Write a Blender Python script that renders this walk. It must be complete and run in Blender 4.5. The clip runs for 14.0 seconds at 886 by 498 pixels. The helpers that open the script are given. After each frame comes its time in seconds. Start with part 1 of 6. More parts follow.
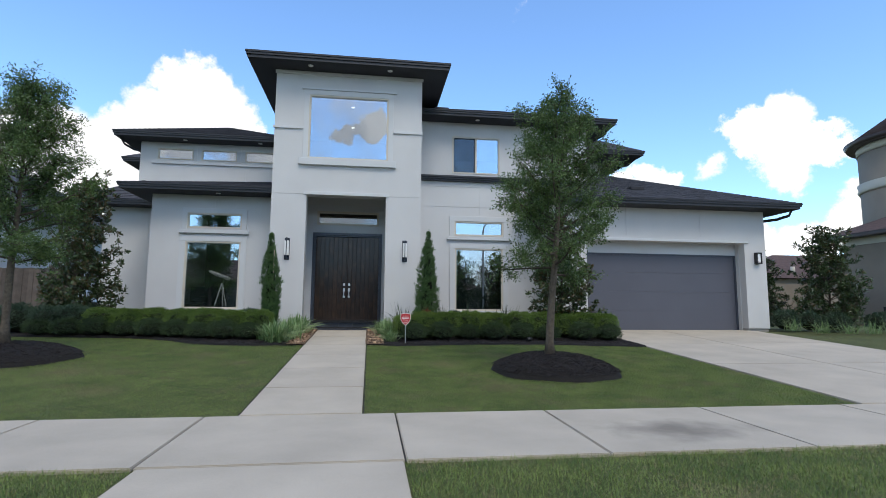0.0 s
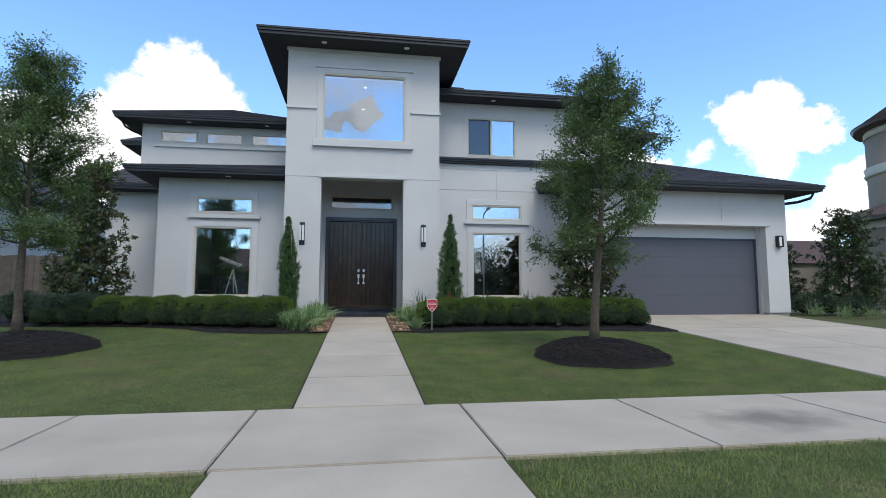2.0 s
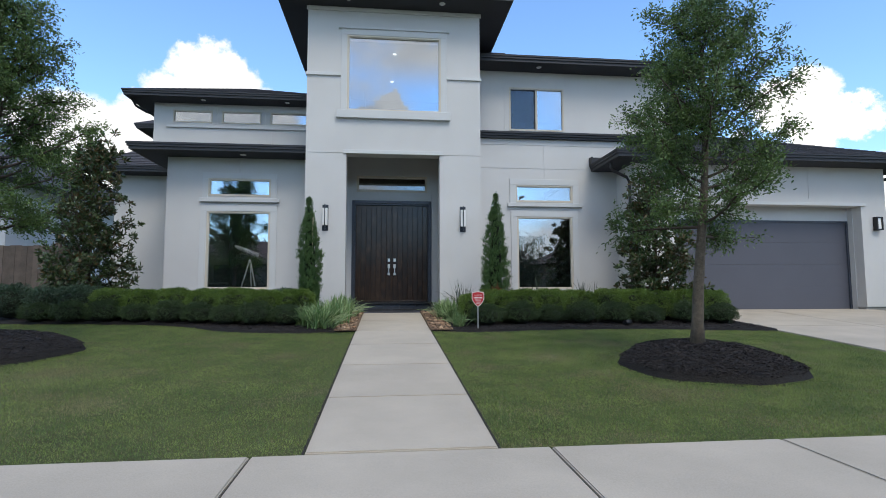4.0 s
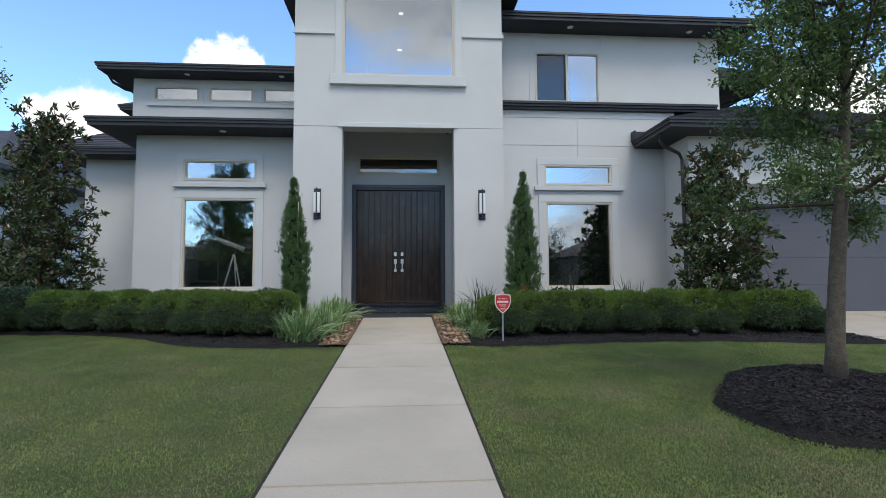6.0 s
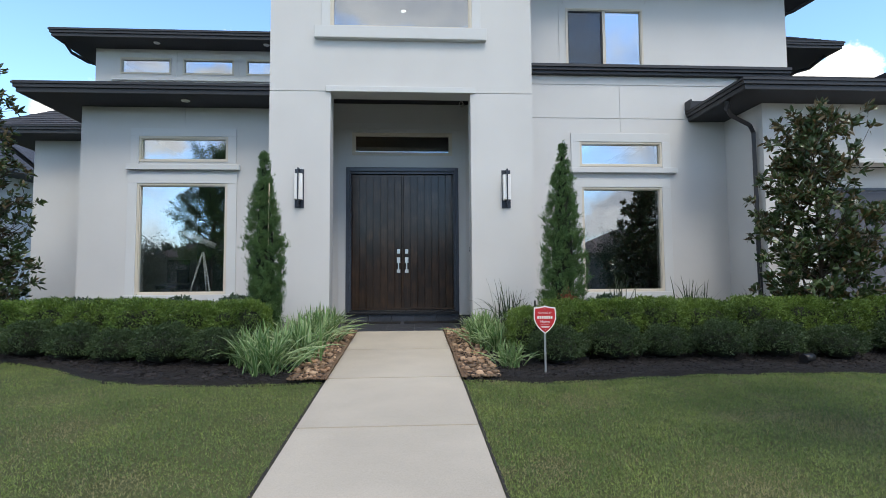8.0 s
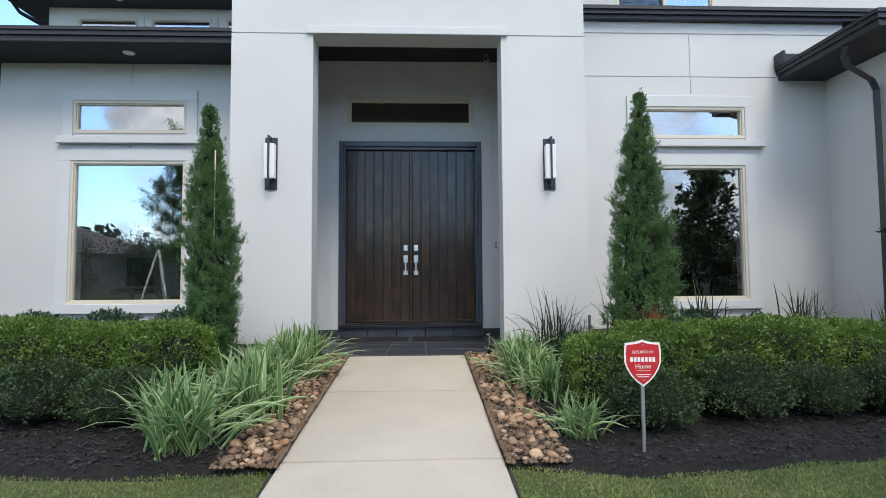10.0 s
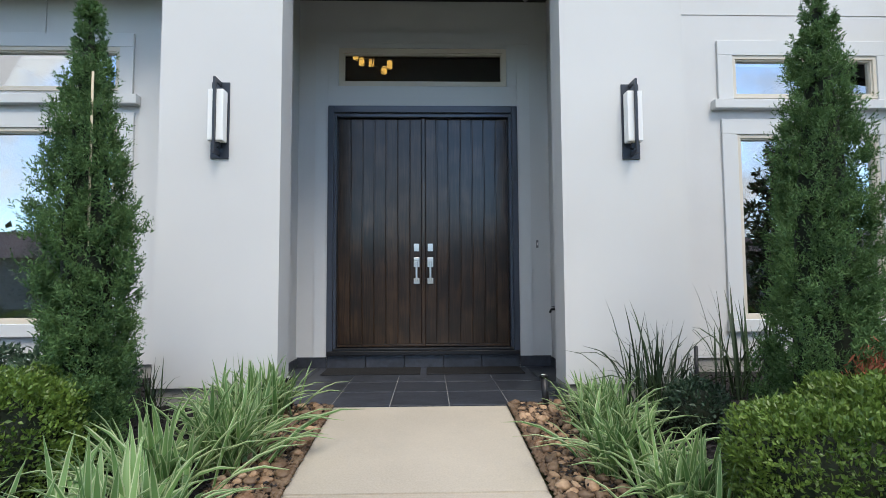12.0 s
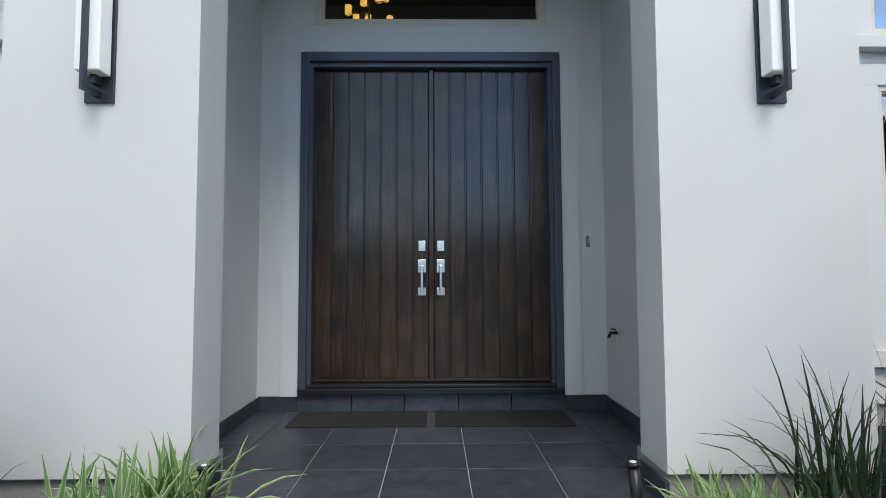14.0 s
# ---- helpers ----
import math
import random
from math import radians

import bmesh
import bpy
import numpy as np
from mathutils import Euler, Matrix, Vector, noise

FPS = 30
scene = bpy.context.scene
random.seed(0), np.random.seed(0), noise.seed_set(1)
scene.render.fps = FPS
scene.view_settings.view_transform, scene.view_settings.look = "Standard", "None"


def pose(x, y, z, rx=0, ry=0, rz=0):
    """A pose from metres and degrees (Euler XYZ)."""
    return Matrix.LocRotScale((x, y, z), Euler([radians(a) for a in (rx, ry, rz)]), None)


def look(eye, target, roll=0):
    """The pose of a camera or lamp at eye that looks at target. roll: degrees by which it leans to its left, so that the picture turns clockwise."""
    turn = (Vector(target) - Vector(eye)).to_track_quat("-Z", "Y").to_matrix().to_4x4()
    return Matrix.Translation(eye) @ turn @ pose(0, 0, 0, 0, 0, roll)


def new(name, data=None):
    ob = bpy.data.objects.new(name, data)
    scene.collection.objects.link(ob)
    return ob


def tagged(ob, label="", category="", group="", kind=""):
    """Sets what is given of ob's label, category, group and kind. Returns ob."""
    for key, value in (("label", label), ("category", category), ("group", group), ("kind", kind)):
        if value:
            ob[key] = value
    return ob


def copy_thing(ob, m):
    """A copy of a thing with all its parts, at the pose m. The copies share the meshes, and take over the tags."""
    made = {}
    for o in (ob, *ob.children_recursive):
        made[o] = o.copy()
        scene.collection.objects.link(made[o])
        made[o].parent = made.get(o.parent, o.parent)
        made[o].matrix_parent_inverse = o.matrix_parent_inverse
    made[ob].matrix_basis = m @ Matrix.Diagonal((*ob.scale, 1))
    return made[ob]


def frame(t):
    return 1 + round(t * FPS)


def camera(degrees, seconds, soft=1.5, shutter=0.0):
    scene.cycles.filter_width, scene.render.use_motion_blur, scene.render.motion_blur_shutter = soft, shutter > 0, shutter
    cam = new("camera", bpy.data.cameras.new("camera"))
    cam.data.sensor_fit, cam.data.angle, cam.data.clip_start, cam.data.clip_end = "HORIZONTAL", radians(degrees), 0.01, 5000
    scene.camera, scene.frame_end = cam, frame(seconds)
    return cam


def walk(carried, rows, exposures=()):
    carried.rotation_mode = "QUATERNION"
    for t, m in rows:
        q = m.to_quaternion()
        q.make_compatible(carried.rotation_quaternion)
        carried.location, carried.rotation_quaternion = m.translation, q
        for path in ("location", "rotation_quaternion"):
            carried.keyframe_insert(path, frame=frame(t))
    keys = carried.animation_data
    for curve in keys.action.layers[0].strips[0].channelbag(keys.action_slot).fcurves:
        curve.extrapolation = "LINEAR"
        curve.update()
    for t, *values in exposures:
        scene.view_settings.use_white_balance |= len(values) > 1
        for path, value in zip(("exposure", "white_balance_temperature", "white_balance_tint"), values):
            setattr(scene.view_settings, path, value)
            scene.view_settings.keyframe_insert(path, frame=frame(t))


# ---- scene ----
cam = camera(80.0, 14.0, soft=0.6)
PATH = [
    (0, (0.663, -13.846, 1.071), (0.935, -11.878, 1.303), 0.4),
    (0.5, (0.393, -13.743, 1.07), (0.682, -11.777, 1.3), 0.4),
    (1, (0.196, -13.67, 1.07), (0.499, -11.705, 1.294), 0.3),
    (1.5, (0.081, -13.576, 1.05), (0.394, -11.612, 1.265), 0.2),
    (2, (-0.02, -13.326, 1.027), (0.288, -11.359, 1.213), 0.0),
    (2.5, (-0.098, -12.952, 1.01), (0.189, -10.98, 1.185), -0.0),
    (3, (-0.153, -12.512, 1.007), (0.103, -10.535, 1.174), -0.1),
    (3.2, (-0.156, -12.334, 0.994), (0.09, -10.356, 1.16), -0.1),
    (5.5, (0.067, -10.111, 1.098), (0.225, -8.122, 1.242), -0.3),
    (6, (0.12, -9.65, 1.129), (0.266, -7.66, 1.267), -0.3),
    (6.5, (0.147, -9.141, 1.159), (0.284, -7.151, 1.296), -0.3),
    (7, (0.152, -8.646, 1.206), (0.282, -6.655, 1.339), -0.4),
    (7.5, (0.149, -8.167, 1.211), (0.278, -6.176, 1.342), -0.3),
    (8, (0.158, -7.668, 1.247), (0.277, -5.675, 1.374), -0.4),
    (8.2, (0.144, -7.452, 1.282), (0.262, -5.46, 1.409), -0.4),
    (10.5, (0.169, -5.213, 1.386), (0.239, -3.217, 1.492), -0.3),
    (11, (0.108, -4.733, 1.373), (0.178, -2.738, 1.498), -0.2),
    (11.5, (0.099, -4.267, 1.403), (0.157, -2.272, 1.531), -0.3),
    (12, (0.058, -3.819, 1.43), (0.111, -1.824, 1.559), -0.3),
    (12.5, (0.044, -3.391, 1.451), (0.087, -1.396, 1.58), -0.3),
    (13, (0.017, -2.976, 1.473), (0.058, -0.981, 1.599), -0.3),
    (13.2, (0.021, -2.805, 1.484), (0.056, -0.809, 1.608), -0.2),
    (13.5, (0.003, -2.616, 1.52), (0.039, -0.62, 1.64), -0.3),
    (14, (0.041, -2.33, 1.549), (0.065, -0.333, 1.663), -0.2),
]
walk(cam, [(t, look(eye, target, roll)) for t, eye, target, roll in PATH], [(0.0, 0.33, 6450, 10), (3.0, 0.36, 6470, 10), (5.5, 0.39, 6540, 10), (6.5, 0.40, 6580, 10), (7.0, 0.57, 6650, 10), (7.5, 0.64, 6680, 10), (10.5, 0.99, 6710, 10), (12.5, 1.01, 6680, 10), (14.0, 1.05, 6640, 10)])

# ---- light: sky, clouds and a veiled sun ----
SUN_ELEV, SUN_AZ = 53.0, 164.0          # degrees; azimuth clockwise from +y
world = bpy.data.worlds.new("world")
scene.world = world
world.use_nodes = True
wn, wl = world.node_tree.nodes, world.node_tree.links
wn.clear()


def wnode(kind, **sets):
    n = wn.new(kind)
    for k, v in sets.items():
        n.inputs[k].default_value = v
    return n


def wmath(op, a, b=None, c=None, clamp=False):
    n = wn.new("ShaderNodeMath")
    n.operation, n.use_clamp = op, clamp
    for i, v in enumerate((a, b, c)):
        if v is None:
            continue
        if isinstance(v, (int, float)):
            n.inputs[i].default_value = v
        else:
            wl.new(v, n.inputs[i])
    return n.outputs[0]


def heading(az, el):
    a, e = radians(az), radians(el)
    return Vector((math.sin(a) * math.cos(e), math.cos(a) * math.cos(e), math.sin(e)))


sky = wn.new("ShaderNodeTexSky")
sky.sky_type, sky.sun_disc = "NISHITA", False
sky.sun_elevation, sky.sun_rotation = radians(SUN_ELEV), radians(SUN_AZ)
sky.air_density, sky.dust_density, sky.ozone_density = 1.0, 0.15, 2.0
coord = wn.new("ShaderNodeTexCoord")
way = coord.outputs["Generated"]
# small warps make the cauliflower edges of the heaps
fine = wnode("ShaderNodeTexNoise", Scale=9.0, Detail=8.0, Roughness=0.62)
wl.new(way, fine.inputs["Vector"])
warp = wn.new("ShaderNodeVectorMath"); warp.operation = "SUBTRACT"
wl.new(fine.outputs["Color"], warp.inputs[0]); warp.inputs[1].default_value = (0.5, 0.5, 0.5)
warps = wn.new("ShaderNodeVectorMath"); warps.operation = "SCALE"
wl.new(warp.outputs[0], warps.inputs[0]); warps.inputs["Scale"].default_value = 0.16
bent = wn.new("ShaderNodeVectorMath"); bent.operation = "ADD"
wl.new(way, bent.inputs[0]); wl.new(warps.outputs[0], bent.inputs[1])
# cumulus heaps ahead: (azimuth, elevation, radius in degrees, weight)
HEAPS = [(-18.5, 20.5, 3.6, 1), (-15.5, 18.0, 4.0, 1), (-20.5, 17.5, 4.2, 1), (-24.5, 15.0, 3.8, 1), (-29, 13, 5, 1), (-22, 12.5, 6, 1), (-13, 17.5, 2.2, 1),
         (38.6, 16.4, 2.7, 1), (41.5, 15.8, 3.3, 1), (44.3, 15.2, 2.4, 1), (41, 13.3, 2.6, 0.7), (34.5, 13.5, 1.8, 0.45),
         (29.5, 13.4, 2.4, 1), (27, 12, 2.4, 0.9), (47.5, 8.4, 3.4, 1), (43.5, 6.6, 3.0, 0.9), (39, 5.0, 3, 0.9), (17.4, 31.0, 1.5, 0.24), (-12, 9, 6, 1), (53, 8, 4, 1), (20, 7, 4, .8),
         (181.6, 19.2, 1.7, 1), (180.4, 20.3, 1.6, 1), (193, 17, 5, .8), (200, 17.5, 5, .8), (207, 16, 5, .8)]
total = None
for az, el, size, weight in HEAPS:
    dist = wn.new("ShaderNodeVectorMath"); dist.operation = "DISTANCE"
    wl.new(bent.outputs[0], dist.inputs[0]); dist.inputs[1].default_value = heading(az, el)
    ball = wmath("MULTIPLY", wmath("SUBTRACT", 1.0, wmath("DIVIDE", dist.outputs["Value"], radians(size) * 1.22), clamp=True), weight * 2.4)
    total = ball if total is None else wmath("MAXIMUM", total, ball)
# broken cloud over the rest of the sky, behind and overhead
broad = wnode("ShaderNodeTexNoise", Scale=2.6, Detail=9.0, Roughness=0.6, Distortion=0.25)
wl.new(way, broad.inputs["Vector"])
split = wn.new("ShaderNodeSeparateXYZ"); wl.new(way, split.inputs[0])
behind = wmath("MULTIPLY_ADD", split.outputs["Y"], -2.2, 0.35, clamp=True)


def rise(a, b):
    n = wn.new("ShaderNodeMapRange"); n.interpolation_type = "SMOOTHSTEP"
    wl.new(split.outputs["Z"], n.inputs["Value"]); n.inputs["From Min"].default_value, n.inputs["From Max"].default_value = a, b
    return n.outputs["Result"]


# a blue hole in the clouds, under a grey deck higher up
deck, grey = rise(.35, .42), rise(.43, .50)
hole = wn.new("ShaderNodeVectorMath"); hole.operation = "DISTANCE"
wl.new(bent.outputs[0], hole.inputs[0]); hole.inputs[1].default_value = heading(171, 16)
gap = wmath("MAXIMUM", deck, wmath("MULTIPLY_ADD", hole.outputs["Value"], 9.0, -1.15, clamp=True))
amount = wmath("MULTIPLY_ADD", broad.outputs["Fac"], 6.0, wmath("MULTIPLY_ADD", grey, 1.1, -2.55), clamp=True)
field = wmath("MULTIPLY", wmath("MULTIPLY", amount, gap), behind)
edge = wn.new("ShaderNodeMapRange"); edge.interpolation_type = "SMOOTHSTEP"
wl.new(total, edge.inputs["Value"]); edge.inputs["From Min"].default_value, edge.inputs["From Max"].default_value = 0.30, 0.85
cover = wmath("MAXIMUM", edge.outputs["Result"], field)
# greyer bellies and bright tops
belly = wnode("ShaderNodeTexNoise", Scale=5.0, Detail=6.0, Roughness=0.6)
wl.new(bent.outputs[0], belly.inputs["Vector"])
ramp = wn.new("ShaderNodeValToRGB")
ramp.color_ramp.elements[0].position, ramp.color_ramp.elements[0].color = 0.40, (0.40, 0.43, 0.50, 1)
ramp.color_ramp.elements[1].position, ramp.color_ramp.elements[1].color = 0.56, (1.0, 0.99, 0.97, 1)
wl.new(belly.outputs["Fac"], ramp.inputs["Fac"])
skyback = wnode("ShaderNodeBackground", Strength=0.15)
tint = wn.new("ShaderNodeMix"); tint.data_type, tint.blend_type = "RGBA", "MULTIPLY"
tint.inputs["Factor"].default_value = 1.0
tint.inputs["B"].default_value = (1.16, 1.40, 1.60, 1)
wl.new(sky.outputs[0], tint.inputs["A"]); wl.new(tint.outputs["Result"], skyback.inputs["Color"])
cloudback = wnode("ShaderNodeBackground", Strength=1.0)
shade = wn.new("ShaderNodeMix"); shade.data_type = "RGBA"
shade.inputs["A"].default_value = (1.0, 0.99, 0.97, 1)
wl.new(wmath("MULTIPLY_ADD", behind, 0.8, 0.2), shade.inputs["Factor"]); wl.new(ramp.outputs["Color"], shade.inputs["B"])
dull = wn.new("ShaderNodeMix"); dull.data_type = "RGBA"
wl.new(wmath("MULTIPLY", wmath("MULTIPLY_ADD", grey, .27, .48), behind), dull.inputs["Factor"])
wl.new(shade.outputs["Result"], dull.inputs["A"]); dull.inputs["B"].default_value = (.46, .49, .55, 1)
wl.new(dull.outputs["Result"], cloudback.inputs["Color"])
mixed = wn.new("ShaderNodeMixShader"); wl.new(cover, mixed.inputs[0])
wl.new(skyback.outputs[0], mixed.inputs[1]); wl.new(cloudback.outputs[0], mixed.inputs[2])
wout = wn.new("ShaderNodeOutputWorld"); wl.new(mixed.outputs[0], wout.inputs["Surface"])

sun = new("sun", bpy.data.lights.new("sun", "SUN"))
sun.data.energy, sun.data.angle, sun.data.color = 1.3, radians(26), (1.0, 0.96, 0.90)
sun.matrix_world = look(heading(SUN_AZ, SUN_ELEV) * 60, (0, 0, 0))

# ---- materials ----


def mat(name, color, rough=0.6, metal=0.0, vary=0.12, scale=3.0, fine=60.0, bump=0.15, bump_dist=0.004, tint=None, spec=0.5, each=0.0, coat=0.0):
    """A surface with patchy variation, fine grain and relief. each: how far pieces differ from one another."""
    m = bpy.data.materials.new(name)
    m.use_nodes = True
    nt = m.node_tree
    p = nt.nodes["Principled BSDF"]
    n1, n2 = nt.nodes.new("ShaderNodeTexNoise"), nt.nodes.new("ShaderNodeTexNoise")
    geo = nt.nodes.new("ShaderNodeNewGeometry")
    for n, s, d in ((n1, scale, 5), (n2, fine, 3)):
        n.inputs["Scale"].default_value, n.inputs["Detail"].default_value = s, d
        nt.links.new(geo.outputs["Position"], n.inputs["Vector"])
    mix = nt.nodes.new("ShaderNodeMix")
    mix.data_type = "RGBA"
    dark = [c * (1 - vary) for c in color[:3]]
    lite = [min(1, c * (1 + vary)) for c in color[:3]]
    if tint:
        lite = list(tint)
    mix.inputs["A"].default_value, mix.inputs["B"].default_value = (*dark, 1), (*lite, 1)
    add = nt.nodes.new("ShaderNodeMath"); add.operation = "MULTIPLY_ADD"
    nt.links.new(n2.outputs["Fac"], add.inputs[0]); add.inputs[1].default_value = 0.6
    nt.links.new(n1.outputs["Fac"], add.inputs[2])
    shift = nt.nodes.new("ShaderNodeMapRange")
    shift.inputs["From Min"].default_value, shift.inputs["From Max"].default_value = 0.5, 1.1
    nt.links.new(add.outputs[0], shift.inputs["Value"])
    nt.links.new(shift.outputs["Result"], mix.inputs["Factor"])
    col = mix.outputs["Result"]
    if each:
        info = nt.nodes.new("ShaderNodeObjectInfo")
        hsv = nt.nodes.new("ShaderNodeHueSaturation")
        mr = nt.nodes.new("ShaderNodeMapRange")
        mr.inputs["To Min"].default_value, mr.inputs["To Max"].default_value = 1 - each, 1 + each
        nt.links.new(info.outputs["Random"], mr.inputs["Value"])
        nt.links.new(mr.outputs["Result"], hsv.inputs["Value"])
        nt.links.new(col, hsv.inputs["Color"])
        col = hsv.outputs["Color"]
    nt.links.new(col, p.inputs["Base Color"])
    p.inputs["Roughness"].default_value, p.inputs["Metallic"].default_value = rough, metal
    p.inputs["Specular IOR Level"].default_value = spec
    p.inputs["Coat Weight"].default_value = coat
    if bump:
        b = nt.nodes.new("ShaderNodeBump")
        b.inputs["Strength"].default_value, b.inputs["Distance"].default_value = bump, bump_dist
        nt.links.new(n2.outputs["Fac"], b.inputs["Height"])
        nt.links.new(b.outputs["Normal"], p.inputs["Normal"])
    return m


def glass_mat(name, reflect=0.32, tint=(0.40, 0.43, 0.44)):
    m = bpy.data.materials.new(name)
    m.use_nodes = True
    nt = m.node_tree
    nt.nodes.clear()
    out, mix = nt.nodes.new("ShaderNodeOutputMaterial"), nt.nodes.new("ShaderNodeMixShader")
    tr, gl = nt.nodes.new("ShaderNodeBsdfTransparent"), nt.nodes.new("ShaderNodeBsdfGlossy")
    tr.inputs["Color"].default_value = (*tint, 1)
    gl.inputs["Roughness"].default_value = 0.0
    gl.inputs["Color"].default_value = (0.92, 0.96, 1.0, 1)
    fr = nt.nodes.new("ShaderNodeFresnel"); fr.inputs["IOR"].default_value = 1.5
    add = nt.nodes.new("ShaderNodeMath"); add.operation, add.use_clamp = "ADD", True
    add.inputs[1].default_value = reflect
    nt.links.new(fr.outputs[0], add.inputs[0])
    nt.links.new(add.outputs[0], mix.inputs[0])
    nt.links.new(tr.outputs[0], mix.inputs[1]); nt.links.new(gl.outputs[0], mix.inputs[2])
    nt.links.new(mix.outputs[0], out.inputs["Surface"])
    return m


def glow_mat(name, color, strength):
    m = bpy.data.materials.new(name)
    m.use_nodes = True
    p = m.node_tree.nodes["Principled BSDF"]
    p.inputs["Base Color"].default_value = (*color, 1)
    p.inputs["Emission Color"].default_value = (*color, 1)
    p.inputs["Emission Strength"].default_value = strength
    return m


STUCCO = mat("stucco", (0.595, 0.592, 0.582), 0.9, vary=0.06, scale=0.9, fine=170, bump=0.30, bump_dist=0.002)
TRIM = mat("stucco_trim", (0.60, 0.61, 0.61), 0.88, vary=0.03, scale=1.5, fine=150, bump=0.25, bump_dist=0.002)
FRAME_TAN = mat("window_frame_tan", (0.60, 0.55, 0.46), 0.5, vary=0.04, scale=4, fine=90, bump=0.05)
FASCIA = mat("dark_fascia", (0.020, 0.021, 0.026), 0.5, vary=0.2, scale=2, fine=40, bump=0.05)
SOFFIT = mat("dark_soffit", (0.028, 0.028, 0.034), 0.8, vary=0.12, scale=2, fine=80, bump=0.1)
SHINGLE = mat("roof_shingle", (0.045, 0.046, 0.055), 0.9, vary=0.45, scale=5, fine=38, bump=0.8, bump_dist=0.01, each=0.35)
CONCRETE = mat("concrete", (0.455, 0.402, 0.324), 0.9, vary=0.16, scale=1.3, fine=110, bump=0.25, bump_dist=0.002, each=0.05)
CONCRETE_RAW = mat("foundation_concrete", (0.30, 0.29, 0.27), 0.92, vary=0.2, scale=3, fine=60, bump=0.5)


def smudge(m, centre, size, dark):
    """Soaks a ragged dark stain into a material round one place."""
    nt = m.node_tree
    p = nt.nodes["Principled BSDF"]
    src = p.inputs["Base Color"].links[0].from_socket
    geo, d, n = nt.nodes.new("ShaderNodeNewGeometry"), nt.nodes.new("ShaderNodeVectorMath"), nt.nodes.new("ShaderNodeTexNoise")
    sc = nt.nodes.new("ShaderNodeVectorMath"); sc.operation = "MULTIPLY"; sc.inputs[1].default_value = (1 / size[0], 1 / size[1], 0)
    nt.links.new(geo.outputs["Position"], sc.inputs[0])
    d.operation = "DISTANCE"; nt.links.new(sc.outputs[0], d.inputs[0]); d.inputs[1].default_value = (centre[0] / size[0], centre[1] / size[1], 0)
    n.inputs["Scale"].default_value, n.inputs["Detail"].default_value = 3.5, 7
    nt.links.new(geo.outputs["Position"], n.inputs["Vector"])
    a = nt.nodes.new("ShaderNodeMath"); a.operation = "MULTIPLY_ADD"; a.inputs[1].default_value = 1.6
    nt.links.new(n.outputs["Fac"], a.inputs[0]); nt.links.new(d.outputs["Value"], a.inputs[2])
    r = nt.nodes.new("ShaderNodeMapRange"); r.inputs["From Min"].default_value, r.inputs["From Max"].default_value = 0.9, 1.9
    r.inputs["To Min"].default_value, r.inputs["To Max"].default_value = 1 - dark, 1.0
    nt.links.new(a.outputs[0], r.inputs["Value"])
    mx = nt.nodes.new("ShaderNodeMix"); mx.data_type, mx.blend_type = "RGBA", "MULTIPLY"; mx.inputs["Factor"].default_value = 1.0
    nt.links.new(src, mx.inputs["A"]); nt.links.new(r.outputs["Result"], mx.inputs["B"])
    nt.links.new(mx.outputs["Result"], p.inputs["Base Color"])


smudge(CONCRETE, (3.6, -9.1), (.75, .45), .5)
JOINT = mat("joint_dirt", (0.06, 0.055, 0.05), 0.95, vary=0.3)
SLATE = mat("slate_tile", (0.044, 0.049, 0.062), 0.42, vary=0.45, scale=9, fine=28, bump=0.5, bump_dist=0.004, each=0.25)
GROUT = mat("grout", (0.33, 0.33, 0.33), 0.9, vary=0.2)
DARKPAINT = mat("blue_grey_door_frame", (0.052, 0.062, 0.084), 0.32, vary=0.1, scale=3, fine=60, bump=0.05)
GARAGE = mat("garage_door_grey", (0.095, 0.099, 0.122), 0.55, vary=0.06, scale=1.2, fine=70, bump=0.08)
# near-black: the dimness of the unlit rooms is put into this colour
INTERIOR = mat("interior_dim_tone", (0.075, 0.075, 0.073), 0.9, vary=0.05)
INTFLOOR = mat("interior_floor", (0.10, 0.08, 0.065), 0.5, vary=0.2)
GLASS = glass_mat("window_glass", 0.32, (0.78, 0.82, 0.82))
GLASS_DOOR = glass_mat("transom_glass", 0.10, (0.7, 0.7, 0.66))
SOIL = mat("soil", (0.035, 0.03, 0.026), 0.95, vary=0.4, scale=4, fine=50, bump=0.8, bump_dist=0.02)
TURF = mat("turf_ground", (0.068, 0.086, 0.022), 0.95, vary=0.35, scale=1.1, fine=45, bump=0.6, bump_dist=0.02, tint=(0.105, 0.115, 0.038))
ASPHALT = mat("street_concrete", (0.30, 0.29, 0.27), 0.9, vary=0.12, scale=0.6, fine=40, bump=0.4)
LAMPMETAL = mat("lamp_slate_metal", (0.030, 0.036, 0.048), 0.4, metal=0.2, vary=0.15, bump=0.05)
BLACK = mat("black_metal", (0.018, 0.018, 0.02), 0.4, metal=0.3, vary=0.2, bump=0.05)
NICKEL = mat("brushed_nickel", (0.72, 0.70, 0.66), 0.28, metal=1.0, vary=0.06, fine=200, bump=0.05, bump_dist=0.001)
WHITE_GLASS = mat("opal_glass", (0.82, 0.82, 0.80), 0.25, vary=0.02, bump=0)
LAMPWHITE = mat("recessed_lamp_white", (0.75, 0.75, 0.72), 0.4, vary=0.02, bump=0)

# ---- building helpers ----


def part(name, bm, material, parent=None, label=""):
    me = bpy.data.meshes.new(name)
    bm.normal_update()
    bm.to_mesh(me)
    bm.free()
    for m in material if isinstance(material, (list, tuple)) else (material,):
        me.materials.append(m)
    ob = new(name, me)
    if parent:
        ob.parent = parent
    if label:
        ob["label"] = label
    return ob


